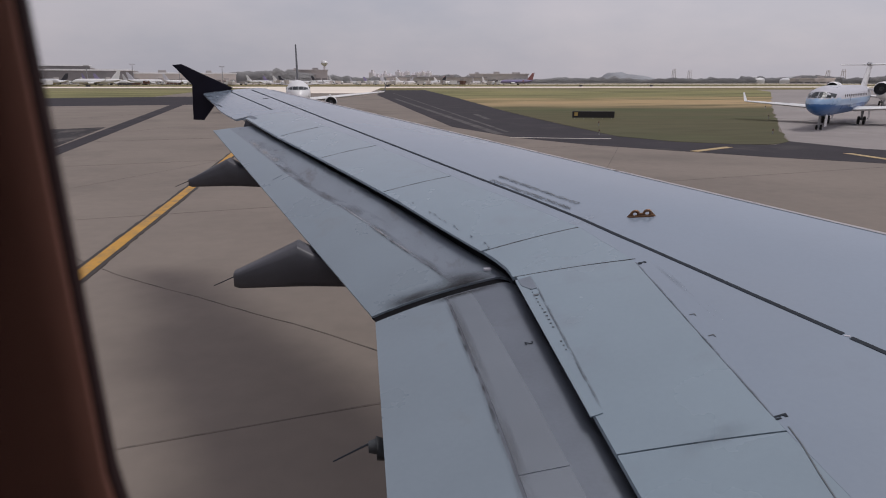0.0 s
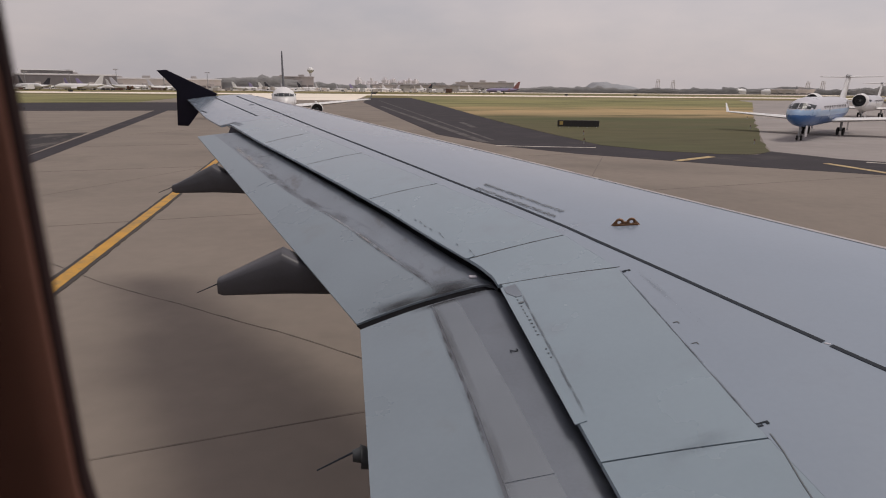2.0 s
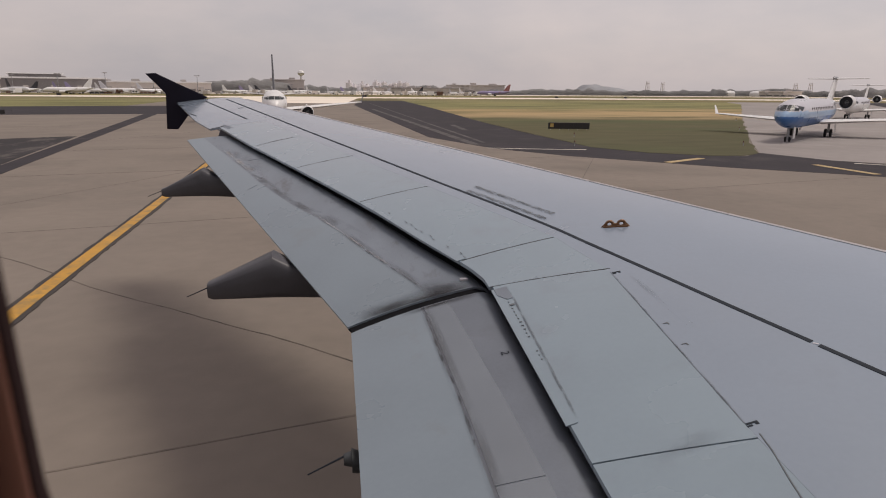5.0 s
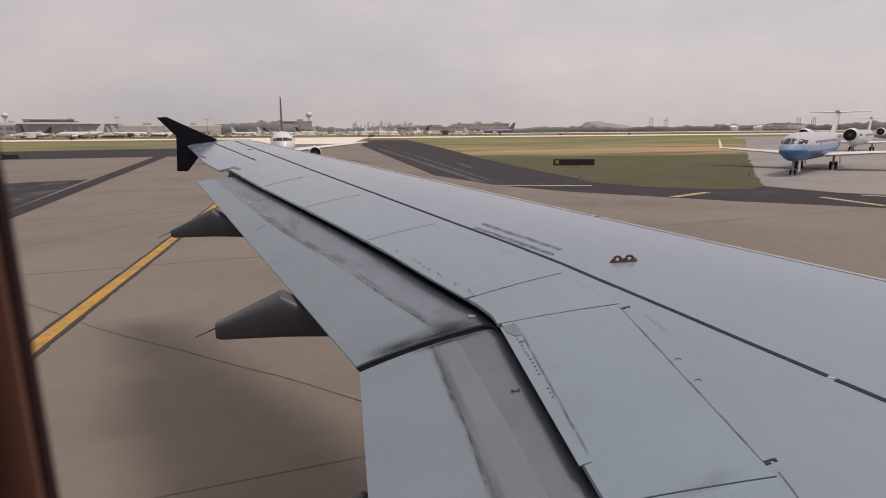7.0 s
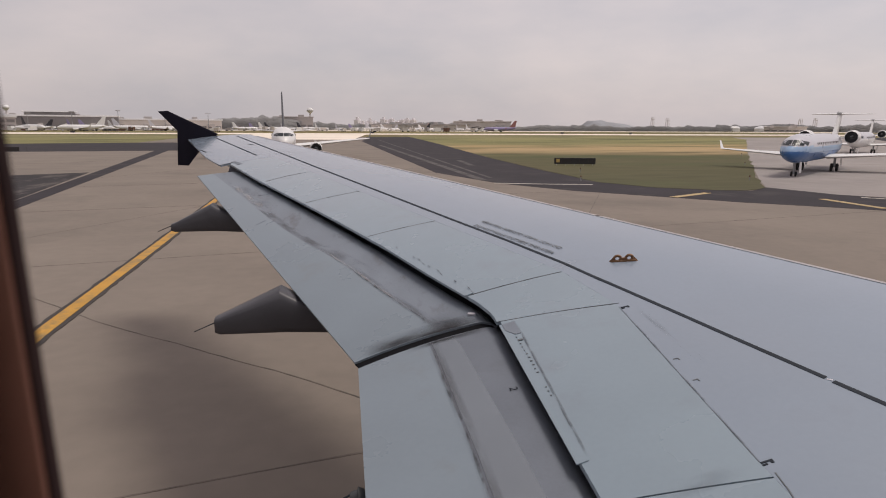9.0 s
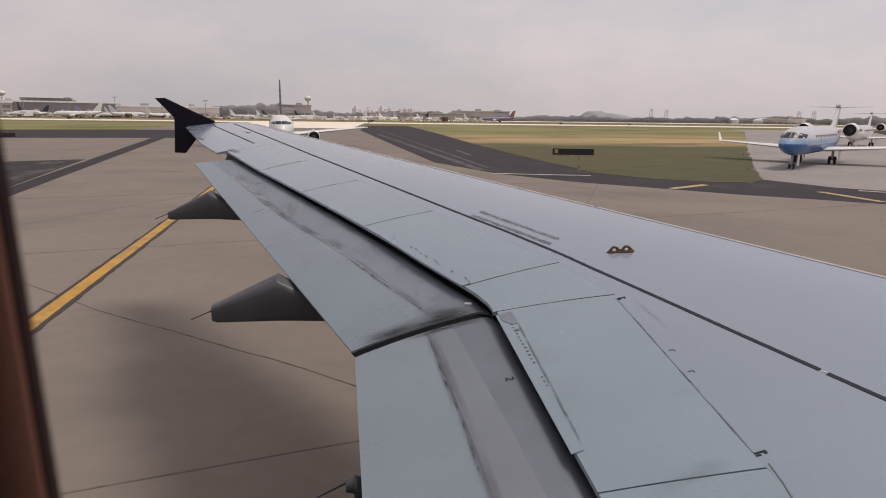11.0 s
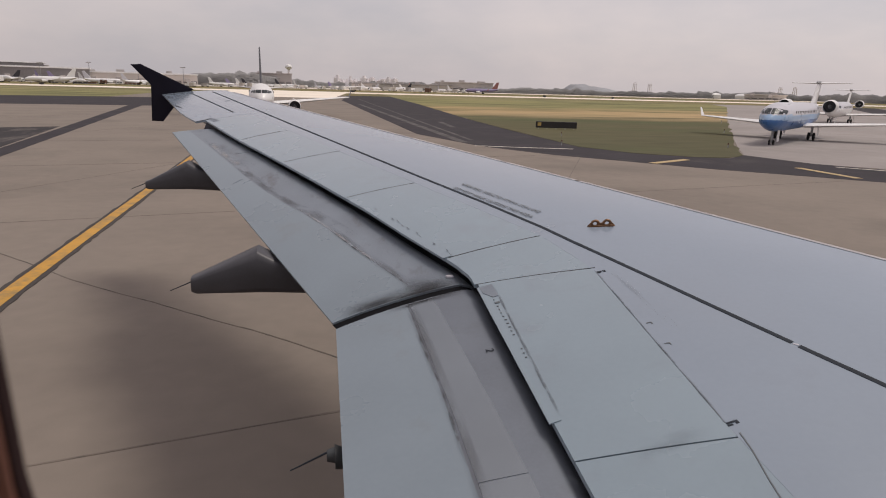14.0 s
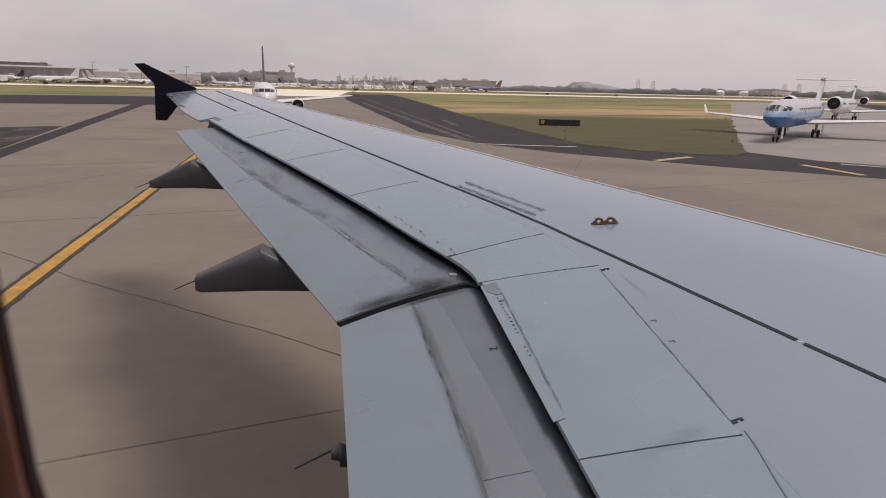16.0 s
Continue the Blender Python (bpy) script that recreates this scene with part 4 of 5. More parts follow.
ground_patch("lawn_island", ragged([(21.5, 48.2), (23.9, 43.6), (26.9, 41.0), (29.5, 40.4), (32.2, 42.6), (36.0, 48.5), (50, 69), (84, 118), (170, 240), (205, 302), (60, 392), (42.8, 392), (29.1, 172.9), (23.0, 91.8), (21.6, 62.4)], 0.35, 8), 0.03, M_FIELD, "patchy green and straw-coloured grass island", "grass")
ground_patch("lawn_strip", [W(-400, 190), W(-74, 172), W(-41, 186), W(-44, 330), W(-400, 440)], 0.03, M_FIELD, "patchy green grass strip by the taxiway", "grass")
ground_patch("lawn_field", [(150, 112), (165, 60), (600, 120), (900, 320), (285, 236)], 0.03, M_FIELD, "green grass field beyond the taxiway", "grass")

# dark asphalt shoulders and taxiways
ground_patch("road_shoulder", [(10.1, 61), (13.1, 48.5), (16.7, 42.1), (21.2, 37.2), (24.2, 33.9), (27.6, 31.1), (29.9, 29.0), (40, 21.5), (60, 12), (62, 17), (40, 29), (33.5, 37), (32.2, 42.6), (29.5, 40.4), (26.9, 41.0), (23.9, 43.6), (21.5, 48.2), (21.6, 62.4)], 0.012, M_ASPH, "dark asphalt shoulder beside the taxiway", "asphalt")
ground_patch("road_crossing", [(10.1, 61), (21.6, 62.4), (23.0, 91.8), (29.1, 172.9), (42.8, 392), (24, 392), (9.9, 201), (10.0, 95)], 0.012, M_ASPH, "dark asphalt taxiway with pale tyre streaks", "taxiway")
ground_patch("road_band", [W(-300, 128), W(-53, 120), W(-12, 126), W(-14, 190), W(-41, 186), W(-74, 172), W(-300, 150)], 0.012, M_ASPH, "dark asphalt band before the grass", "asphalt")
ground_patch("road_strip", [W(-26.2, 140), W(-24, 142), W(-13.4, 26), W(-11.7, 12), W(-13.5, 12), W(-15.2, 33.5)], 0.017, M_ASPH, "dark asphalt joint strip across the taxiway", "asphalt")
ground_patch("road_streaked", [W(-19, 66), W(-15.2, 33.5), W(-13.5, 12), W(-45, 12), W(-45, 52)], 0.010, M_MOTTLE, "dark asphalt with smeared pale streaks", "asphalt")
# apron where the two regional jets wait
ground_patch("road_apron_edge", [(32.2, 42.6), (36.0, 48.5), (50, 69), (84, 118), (170, 240), (205, 302), (285, 302), (128, 116), (80, 58), (58, 27), (40, 31), (33.5, 37)], 0.014, M_LANE, "pale concrete taxi lane", "taxiway")
ground_patch("road_side_lane", [(58, 27), (80, 58), (128, 116), (285, 302), (300, 296), (142, 112), (94, 54), (74, 24)], 0.016, M_ASPH, "dark asphalt lane beside the waiting jets", "asphalt")

# pale edge lines
solo("edge_line", ribbon([(84, 58), (190, 182)], 1.4, 0.018, 0.036), M_LIGHTC, "pale concrete edge line along the taxi lane", "line", group="edge lines", kind="structure")


def yellow_line(pts, width, border=True, label="yellow taxi line with black borders", z=0.02, paint=None):
    t = thing("taxi_line", label, "line", group="taxi lines")
    line = smooth_line([(x, y, 0) for x, y in pts], 0.35)
    part("paint", ribbon(line, width, z - 0.012, z + 0.002), paint or M_YELLOW, t)
    if border:
        for sgn in (-1, 1):
            part("border", ribbon(line, width * 0.40, z - 0.012, z - 0.004, sgn * width * 0.66, jag=0.22), M_BLACKP, t)
    return t


yellow_line([(-5.7, 5), (-5.95, 10), (-6.1, 13.8), (-6.2, 17.8), (-6.4, 26.5), (-6.8, 40), (-7.4, 56), (-8.6, 78)], 0.34)
yellow_line([(-6.9, 43), (-6.0, 39.0), (-4.6, 35.5), (-2.2, 31.5), (1.2, 28)], 0.22, False, "curved yellow branch of the taxi line", 0.027)
yellow_line([(12.7, 48.6), (16.4, 47.3), (20.0, 46.4)], 0.28, False, "thin pale edge marking on dark asphalt", 0.028, M_WHITEP)
yellow_line([(21.5, 37.1), (23.4, 38.2), (25.3, 39.3)], 0.55, False, "short worn yellow edge marking on dark asphalt", 0.028, M_YPALE)
yellow_line([(30.3, 34.8), (30.25, 32.4), (30.2, 30.0)], 0.5, False, "short worn yellow edge marking on dark asphalt", 0.028, M_YPALE)
yellow_line([(33.5, 35.2), (36.5, 32.2), (40, 29)], 0.25, False, "thin pale edge marking on dark asphalt", 0.028, M_WHITEP)

# slab joints and tar cracks
def joint(a, b, width, seed):
    """A sealed joint that wanders a little and varies in width."""
    rr = random.Random(seed)
    n_ = int(math.hypot(b[0] - a[0], b[1] - a[1]) / 0.8)
    d = Vector((b[0] - a[0], b[1] - a[1])).normalized()
    bm = bmesh.new()
    lp = []
    for i in range(n_ + 1):
        f = i / n_
        o = 0.05 * noise.noise((f * 9, seed, 0.0))
        x, y = a[0] + (b[0] - a[0]) * f - d.y * o, a[1] + (b[1] - a[1]) * f + d.x * o
        w = width * (0.55 + 0.9 * rr.random()) / 2
        lp.append([(x - d.y * w, y + d.x * w, 0.0005), (x + d.y * w, y - d.x * w, 0.0005), (x + d.y * w, y - d.x * w, 0.005), (x - d.y * w, y + d.x * w, 0.005)])
    return rings(lp, bm=bm)


for k in range(4):
    solo("slab_joint", joint((-76 + 23 * k, -10), (-24 + 23 * k, 95), 0.035, 10 + k), M_JOINT, "dark sealed joint between concrete slabs", "joint", group="slab joints", kind="structure")
for k in range(4):
    y = 8.4 + 15.2 * k
    solo("slab_joint", joint((-40, y - 9), (45, y + 9), 0.032, 20 + k), M_JOINT, "dark sealed joint between concrete slabs", "joint", group="slab joints", kind="structure")
random.seed(9)
for x0, y0, dx, dy, n_ in ((-9.0, 18.4, 12.0, -11.2, 48),):
    pts = []
    for i in range(n_):
        f = i / (n_ - 1)
        pts.append((x0 + dx * f + 0.10 * noise.noise((7 * f, 0.5, 0)) + random.uniform(-0.012, 0.012), y0 + dy * f + 0.35 * noise.noise((5 * f, 3.5, 0)) + random.uniform(-0.012, 0.012)))
    solo("tar_crack", ribbon(pts, 0.03, 0.0005, 0.007), M_JOINT, "ragged tar-filled crack in the concrete", "crack", kind="structure")
# pale tyre streaks on the asphalt crossing
for a, b, w in (((12.6, 52), (12.2, 160), 0.8), ((13.8, 54), (17, 230), 0.4), ((16.2, 72), (17, 84), 0.7)):
    solo("tyre_streak", ribbon([a, b], w, 0.013, 0.018), M_STREAK, "pale tyre streak on dark asphalt", "streak", group="tyre streaks", kind="structure")


# ---- signs and small airfield things ----
def taxi_sign(x, y, turn, w=4.8, h=0.72):
    t = thing("taxiway_sign", "long low black taxiway sign on short legs, seen from behind", "sign", (x, y, 0.03), turn, "taxiway signs")
    part("panel", box(-w / 2, w / 2, -0.12, 0.12, 0.14, 0.14 + h, 0.03), M_SIGN, t)
    part("yellow_tab", box(-w / 2 + 0.22, -w / 2 + 0.62, -0.135, -0.118, 0.35, 0.14 + h * 0.85, 0.004), M_SIGNY, t, "small dull yellow panel")
    for k in range(4):
        part("seam", box(-w / 2 + 0.8 + k * 1.05, -w / 2 + 0.84 + k * 1.05, -0.13, 0.13, 0.13, 0.15 + h, 0.002), M_BLACKP, t)
    for k in range(5):
        xk = -w / 2 + 0.3 + k * (w - 0.6) / 4
        part("leg", rod((xk, 0, -0.02), (xk, 0, 0.15), 0.035, n=8), M_STEEL, t)


taxi_sign(28.3, 71.1, -12)
taxi_sign(*(-52, 116), 20, 3.0)
taxi_sign(*(96, 84), -30)


def edge_light(x, y, z=0.03):
    t = thing("edge_light", "small dark taxiway edge light on a stub", "light", (x, y, z), 0, "edge lights")
    part("stem", rod((0, 0, -0.02), (0, 0, 0.28), 0.045, 0.03, 8), M_STEEL, t)
    part("cap", rod((0, 0, 0.28), (0, 0, 0.42), 0.08, 0.05, 10), M_BOX, t)


for p in ((35, 48.5), (49, 69), (66, 94), (20.5, 50), (24.5, 60), (70, 24)):
    edge_light(*p)
t = thing("equipment_cabinet", "reddish-brown airfield equipment cabinets on the grass", "cabinet", (188, 132, 0.03), -35)
part("cabinet", box(-2.2, 2.2, -1.2, 1.2, 0, 2.2, 0.08), M_BOX, t)
part("roof", box(-2.4, 2.4, -1.4, 1.4, 2.2, 2.4, 0.05), M_BWALL, t)
for k in range(4):
    part("mast", rod((5 + 1.7 * k, 0, 0), (5 + 1.7 * k, 0, 2.6), 0.5, 0.45, 10), M_BOX, t)
for k in range(14):
    x, y = W(-500 + 95 * k + 25 * math.sin(3 * k), 455 - 4 * k)
    t = thing("runway_sign", "tiny dark runway marker board by the pale runway", "sign", (x, y, 0.03), 3 * k, "runway markers")
    part("board", box(-1.3, 1.3, -0.15, 0.15, 0.3, 1.5, 0.05), M_SIGN, t)
    part("leg", rod((0, 0, -0.02), (0, 0, 0.35), 0.1, n=8), M_STEEL, t)


# ---- jets ----
def body_loops(stations, n=24):
    """Rings along x: x, half width, half height, centre height."""
    return [[(x, a * math.sin(2 * math.pi * k / n), c + b * math.cos(2 * math.pi * k / n)) for k in range(n)] for x, a, b, c in stations]


def surface(root, tip, thick=0.12):
    """A wing or fin between two chords: each (leading edge point, chord, thickness axis)."""
    lp = []
    for f in (0.0, 0.5, 0.97, 1.0):
        p = Vector(root[0]).lerp(Vector(tip[0]), f)
        c = root[1] + (tip[1] - root[1]) * f
        h = (root[2] + (tip[2] - root[2]) * f) * (0.35 if f == 1.0 else 1)
        ax = Vector(root[3])
        lp.append([p + Vector((-c * s, 0, 0)) + ax * h * o for s, o in ((0, 0), (0.06, 0.55), (0.3, 1), (0.65, 0.6), (1, 0.03), (1, -0.03), (0.65, -0.5), (0.3, -0.8), (0.06, -0.5))])
    return rings(lp)


def nose_x(st, y, z, x_hi, x_lo):
    """Where the skin of a nose lies at y, z: the rings st give x, half width, half height, centre height."""
    for _ in range(40):
        xm = (x_hi + x_lo) / 2
        a, b, c = (float(np.interp(-xm, [-q[0] for q in st], [q[i] for q in st])) for i in (1, 2, 3))
        if (y / a) ** 2 + ((z - c) / b) ** 2 > 1:
            x_hi = xm
        else:
            x_lo = xm
    return (x_hi + x_lo) / 2


def nose_panes(st, parent, rows):
    """Cockpit panes that lie on the nose. rows: y and z limits of each pane."""
    for y0, y1, zb0, zt0, zb1, zt1 in rows:
        for s in (-1, 1):
            lp = []
            for f in (0, 0.5, 1):
                y, zb, zt = y0 + (y1 - y0) * f, zb0 + (zb1 - zb0) * f, zt0 + (zt1 - zt0) * f
                lp.append([(nose_x(st, y, z, st[0][0], -3.0) + 0.03, s * y * 1.01, z + 0.01) for z in (zb, (zb + zt) / 2, zt)])
            part("cockpit_window", rings(lp, closed=False), M_GLASS, parent, "dark cockpit pane")


def engine(cx_, cy_, cz_, r, length, parent, cowl=None):
    lp = []
    for f, k in ((0.0, 0.86), (0.02, 0.95), (0.12, 1.0), (0.5, 1.0), (0.85, 0.8), (1.0, 0.62)):
        lp.append([(cx_ - length * f, cy_ + r * k * math.sin(2 * math.pi * i / 24), cz_ + r * k * math.cos(2 * math.pi * i / 24)) for i in range(24)])
    inn = []
    for f, k in ((0.0, 0.86), (0.02, 0.80), (0.15, 0.78), (0.151, 0.0001)):
        inn.append([(cx_ - length * f + 0.001, cy_ + r * k * math.sin(2 * math.pi * i / 24), cz_ + r * k * math.cos(2 * math.pi * i / 24)) for i in range(24)])
    e = part("engine", rings(lp, caps=False), cowl or M_WHITE, parent, smooth=True)
    part("intake", rings(inn, caps=False), M_ENGINE, e, "dark engine intake", smooth=True)
    part("spinner", rod((cx_ - length * 0.15, cy_, cz_), (cx_ - length * 0.02, cy_, cz_), r * 0.3, 0.02, 12), M_STEEL, e)
    part("exhaust", rod((cx_ - length * 0.86, cy_, cz_), (cx_ - length * 1.1, cy_, cz_), r * 0.55, r * 0.3, 14), M_STEEL, e)


def gear(x, y, ztop, r, w, parent, gap):
    g = part("landing_gear", rod((x, y, r), (x, y, ztop), 0.11, 0.13, 10), M_STEEL, parent)
    part("gear_door", box(x - 0.5, x + 0.4, y + gap * 0.5 + 0.3, y + gap * 0.5 + 0.34, r * 1.4, ztop, 0.01), M_WHITE, g)
    for s in (-1, 1):
        part("wheel", wheel((x, y + s * gap / 2, r), r, w), M_TYRE, g, "black tyre")


def regional_jet(x, y, heading, label, nose_mat, belly_mat, k=1.0):
    """Twin jet with engines at the tail and a T tail. x, y: the nose wheel."""
    t = thing("regional_jet", label, "airplane", (x, y, 0.0), heading, "waiting regional jets")
    R_ = 1.35
    cz = 2.55
    st = [(2.9, 0.08, 0.08, cz - 0.35), (2.7, 0.36, 0.34, cz - 0.33), (2.2, 0.72, 0.68, cz - 0.25), (1.4, 1.06, 1.0, cz - 0.12), (0.3, 1.28, 1.26, cz - 0.02), (-1.2, R_, R_, cz), (-14.5, R_, R_, cz), (-17.5, 1.2, 1.22, cz + 0.1), (-20.5, 0.75, 0.8, cz + 0.42), (-22.5, 0.35, 0.4, cz + 0.7), (-23.4, 0.1, 0.12, cz + 0.85)]
    dense = []
    for (a, b) in zip(st, st[1:]):
        n_ = max(3, int(abs(a[0] - b[0]) / 0.9))
        dense += [tuple(a[q] + (b[q] - a[q]) * i / n_ for q in range(4)) for i in range(n_)]
    dense.append(st[-1])
    bm = rings(body_loops(dense, 48))
    for f in bm.faces:
        c_ = f.calc_center_median()
        dz = c_.z - cz
        f.material_index = 0 if dz > 0.25 - 0.0 * c_.x else (2 if dz > -0.28 else 1)
        if c_.x > 1.6 and dz < 0.1:
            f.material_index = 1 if dz < -0.2 else 2
    part("fuselage", bm, [M_HAZEW, nose_mat, belly_mat], t, smooth=True)
    nose_panes(st, t, ((0.03, 0.56, cz + 0.32, cz + 0.82, cz + 0.32, cz + 0.79), (0.60, 1.10, cz + 0.32, cz + 0.78, cz + 0.30, cz + 0.62)))
    for s in (-1, 1):
        for i in range(13):
            xx = -2.6 - i * 0.95
            # mid grey in place of dark glass, haze put into the window colour
            part("cabin_window", box(xx - 0.13, xx + 0.13, s * 1.285 - 0.035, s * 1.285 + 0.035, cz + 0.29, cz + 0.56, 0.03), M_BDARK, t)
    for s in (-1, 1):
        part("wing", surface(((-9.0, s * 1.0, cz - 1.0), 4.6, 0.28, (0, 0, 1)), ((-12.6, s * 10.3, cz - 0.5), 1.3, 0.09, (0, 0, 1))), M_WHITE, t, smooth=True)
        part("winglet", surface(((-12.7, s * 10.3, cz - 0.5), 1.2, 0.05, (0, 1, 0)), ((-13.6, s * 10.75, cz + 0.45), 0.5, 0.03, (0, 1, 0))), M_WHITE, t)
        engine(-15.6, s * 2.25, cz + 0.95, 0.72, 3.6, t)
        part("pylon", box(-18.2, -16.4, min(s * 1.0, s * 1.75), max(s * 1.0, s * 1.75), cz + 0.75, cz + 0.98, 0.05), M_WHITE, t)
        part("tailplane", surface(((-21.8, s * 0.05, 6.1), 2.4, 0.12, (0, 0, 1)), ((-23.6, s * 3.2, 6.15), 1.1, 0.06, (0, 0, 1))), M_WHITE, t, smooth=True)
        gear(-11.2, s * 1.6, cz - 0.9, 0.42, 0.22, t, 0.5)
    part("fin", surface(((-18.3, 0, cz + 1.0), 4.2, 0.2, (0, 1, 0)), ((-21.6, 0, 6.2), 2.6, 0.14, (0, 1, 0))), M_WHITE, t, smooth=True)
    part("fin_bullet", rings(body_loops([(-21.1, 0.03, 0.03, 6.15), (-21.5, 0.2, 0.22, 6.15), (-23.4, 0.2, 0.2, 6.15), (-24.6, 0.03, 0.03, 6.2)], 12)), M_STEEL, t, smooth=True)
    gear(0, 0, cz - 1.0, 0.24, 0.14, t, 0.36)
    return t


HEAD = math.degrees(math.atan2(-21.6, -20.2))
regional_jet(42.3, 52.4, HEAD - 6.5, "blue and white regional jet waiting on the taxi lane", M_BLUE, M_LBLUE)
regional_jet(87.5, 94.6, HEAD - 6, "white regional jet waiting behind another on the taxi lane", M_WHITE, M_WHITE)


def twin_jet(name, x, y, heading, label, tail_mat, belly_mat, group, k=1.0, detail=True, body_mat=None):
    """Twin jet with engines under the wings. x, y: the nose wheel. k: size against a 75-seat jet."""
    t = thing(name, label, "airplane", (x, y, 0.0), heading, group)
    body_mat = body_mat or M_WHITE
    R_ = 1.52 * k
    cz = 2.75 * k
    st = [(3.3, 0.06, 0.06, -0.45), (3.1, 0.4, 0.38, -0.42), (2.5, 0.85, 0.8, -0.32), (1.5, 1.22, 1.18, -0.16), (0.2, 1.45, 1.46, -0.03), (-1.4, 1.52, 1.6, 0), (-16.0, 1.52, 1.6, 0), (-20.0, 1.25, 1.3, 0.25), (-24.0, 0.6, 0.65, 0.75), (-26.2, 0.12, 0.14, 1.1)]
    dense = []
    for (a, b) in zip(st, st[1:]):
        n_ = max(1, int(abs(a[0] - b[0]) / 2.5))
        dense += [tuple(a[q] + (b[q] - a[q]) * i / n_ for q in range(4)) for i in range(n_)]
    dense.append(st[-1])
    bm = rings(body_loops([(a * k, b * k, c * k, cz + d * k) for a, b, c, d in dense], 24 if detail else 14))
    for f in bm.faces:
        f.material_index = 1 if f.calc_center_median().z < cz - 0.75 * k else 0
    part("fuselage", bm, [body_mat, belly_mat], t, smooth=True)
    for s in (-1, 1):
        part("wing", surface(((-6.6 * k, s * 1.0 * k, cz - 1.05 * k), 5.6 * k, 0.35 * k, (0, 0, 1)), ((-12.8 * k, s * 12.4 * k, cz - 0.05 * k), 1.5 * k, 0.1 * k, (0, 0, 1))), body_mat, t, smooth=True)
        part("winglet", surface(((-13.0 * k, s * 12.4 * k, cz - 0.05 * k), 1.3 * k, 0.05 * k, (0, 1, 0)), ((-14.3 * k, s * 12.9 * k, cz + 1.3 * k), 0.5 * k, 0.03 * k, (0, 1, 0))), tail_mat, t)
        part("tailplane", surface(((-22.4 * k, s * 0.4 * k, cz + 0.8 * k), 2.6 * k, 0.14 * k, (0, 0, 1)), ((-25.2 * k, s * 4.9 * k, cz + 1.2 * k), 1.1 * k, 0.06 * k, (0, 0, 1))), body_mat, t, smooth=True)
        engine(-5.3 * k, s * 4.2 * k, cz - 1.25 * k, 0.82 * k, 3.4 * k, t)
        part("pylon", box(-8.4 * k, -6.2 * k, s * 4.2 * k - 0.12, s * 4.2 * k + 0.12, cz - 0.6 * k, cz - 0.3 * k, 0.04), M_WHITE, t)
        gear(-12.2 * k, s * 2.6 * k, cz - 0.9 * k, 0.5 * k, 0.28 * k, t, 0.8 * k)
        if detail:
            for i in range(15):
                xx = (-2.4 - i * 0.95) * k
                part("cabin_window", box(xx - 0.14, xx + 0.14, s * 1.455 * k - 0.03, s * 1.455 * k + 0.03, cz + 0.35, cz + 0.72, 0.03), M_GLASS, t)
    if detail:
        nose_panes([(a * k, b * k, c * k, cz + d * k) for a, b, c, d in st], t, ((0.03, 0.64, cz + 0.46, cz + 0.84, cz + 0.46, cz + 0.82), (0.68, 1.16, cz + 0.46, cz + 0.82, cz + 0.46, cz + 0.68)))
    part("fin", surface(((-19.2 * k, 0, cz + 1.3 * k), 5.2 * k, 0.22 * k, (0, 1, 0)), ((-24.0 * k, 0, 9.8 * k), 1.9 * k, 0.12 * k, (0, 1, 0))), tail_mat, t, "coloured tail fin", smooth=True)
    gear(0, 0, cz - 1.1 * k, 0.34 * k, 0.18 * k, t, 0.45 * k)
    return t


twin_jet("following_jet", -5.6, 82.0, -86.0, "white twin-engined jet facing the viewer, dark tail fin and dark belly", M_NAVY, M_NAVY, "")

# parked jets at the terminal, far off
rp = random.Random(21)
TAILS = [(M_WHITE, "a white"), (M_HAZEW, "a pale grey"), (M_WHITE, "a white"), (M_NAVY, "a dark"), (M_PURPLE, "a violet"), (M_HAZEW, "a pale grey"), (M_RED, "a red")]
ROWS = [(-38, -12, 17, 640, 1.15), (-7, 9, 15, 780, 0.95), (9, 14, 3, 840, 0.95)]
for b0, b1, count, d0, size in ROWS:
    for i in range(count):
        bearing = b0 + (b1 - b0) * (i + rp.uniform(0.1, 0.9)) / count
        d = d0 + rp.uniform(-30, 60)
        tl, tn_ = TAILS[rp.randrange(len(TAILS))]
        face_ = rp.choice((0, 180, 165, 15, -60, -120)) + rp.uniform(-14, 14) - bearing
        twin_jet("parked_jet", d * math.sin(radians(bearing)), d * math.cos(radians(bearing)), face_, f"white parked airliner with {tn_} tail at the terminal", tl, M_WHITE, "parked jets", size * rp.uniform(0.85, 1.1), False)
twin_jet("parked_jet", *W(195, 640), 175, "violet airliner with a red tail on a far taxiway", M_RED, M_PURPLE, "parked jets", 1.2, False, M_PURPLE)


def service_truck(x, y, turn, k, body, label):
    t = thing("service_truck", label, "truck", (x, y, 0.02), turn, "service trucks")
    part("body", box(-2.2 * k, 2.6 * k, -1.2, 1.2, 0.9, 2.4 * k + 0.6, 0.1), body, t)
    part("cab", box(2.65 * k, 4.2 * k, -1.15, 1.15, 0.7, 2.5, 0.2), M_WHITE, t)
    part("windscreen", box(4.12 * k, 4.24 * k, -0.95, 0.95, 1.6, 2.3, 0.03), M_GLASS, t)
    for dx in (-1.4, 3.1):
        for s in (-1, 1):
            part("wheel", wheel((dx * k, s * 1.05, 0.5), 0.5, 0.3, n=12), M_TYRE, t)


rv = random.Random(31)
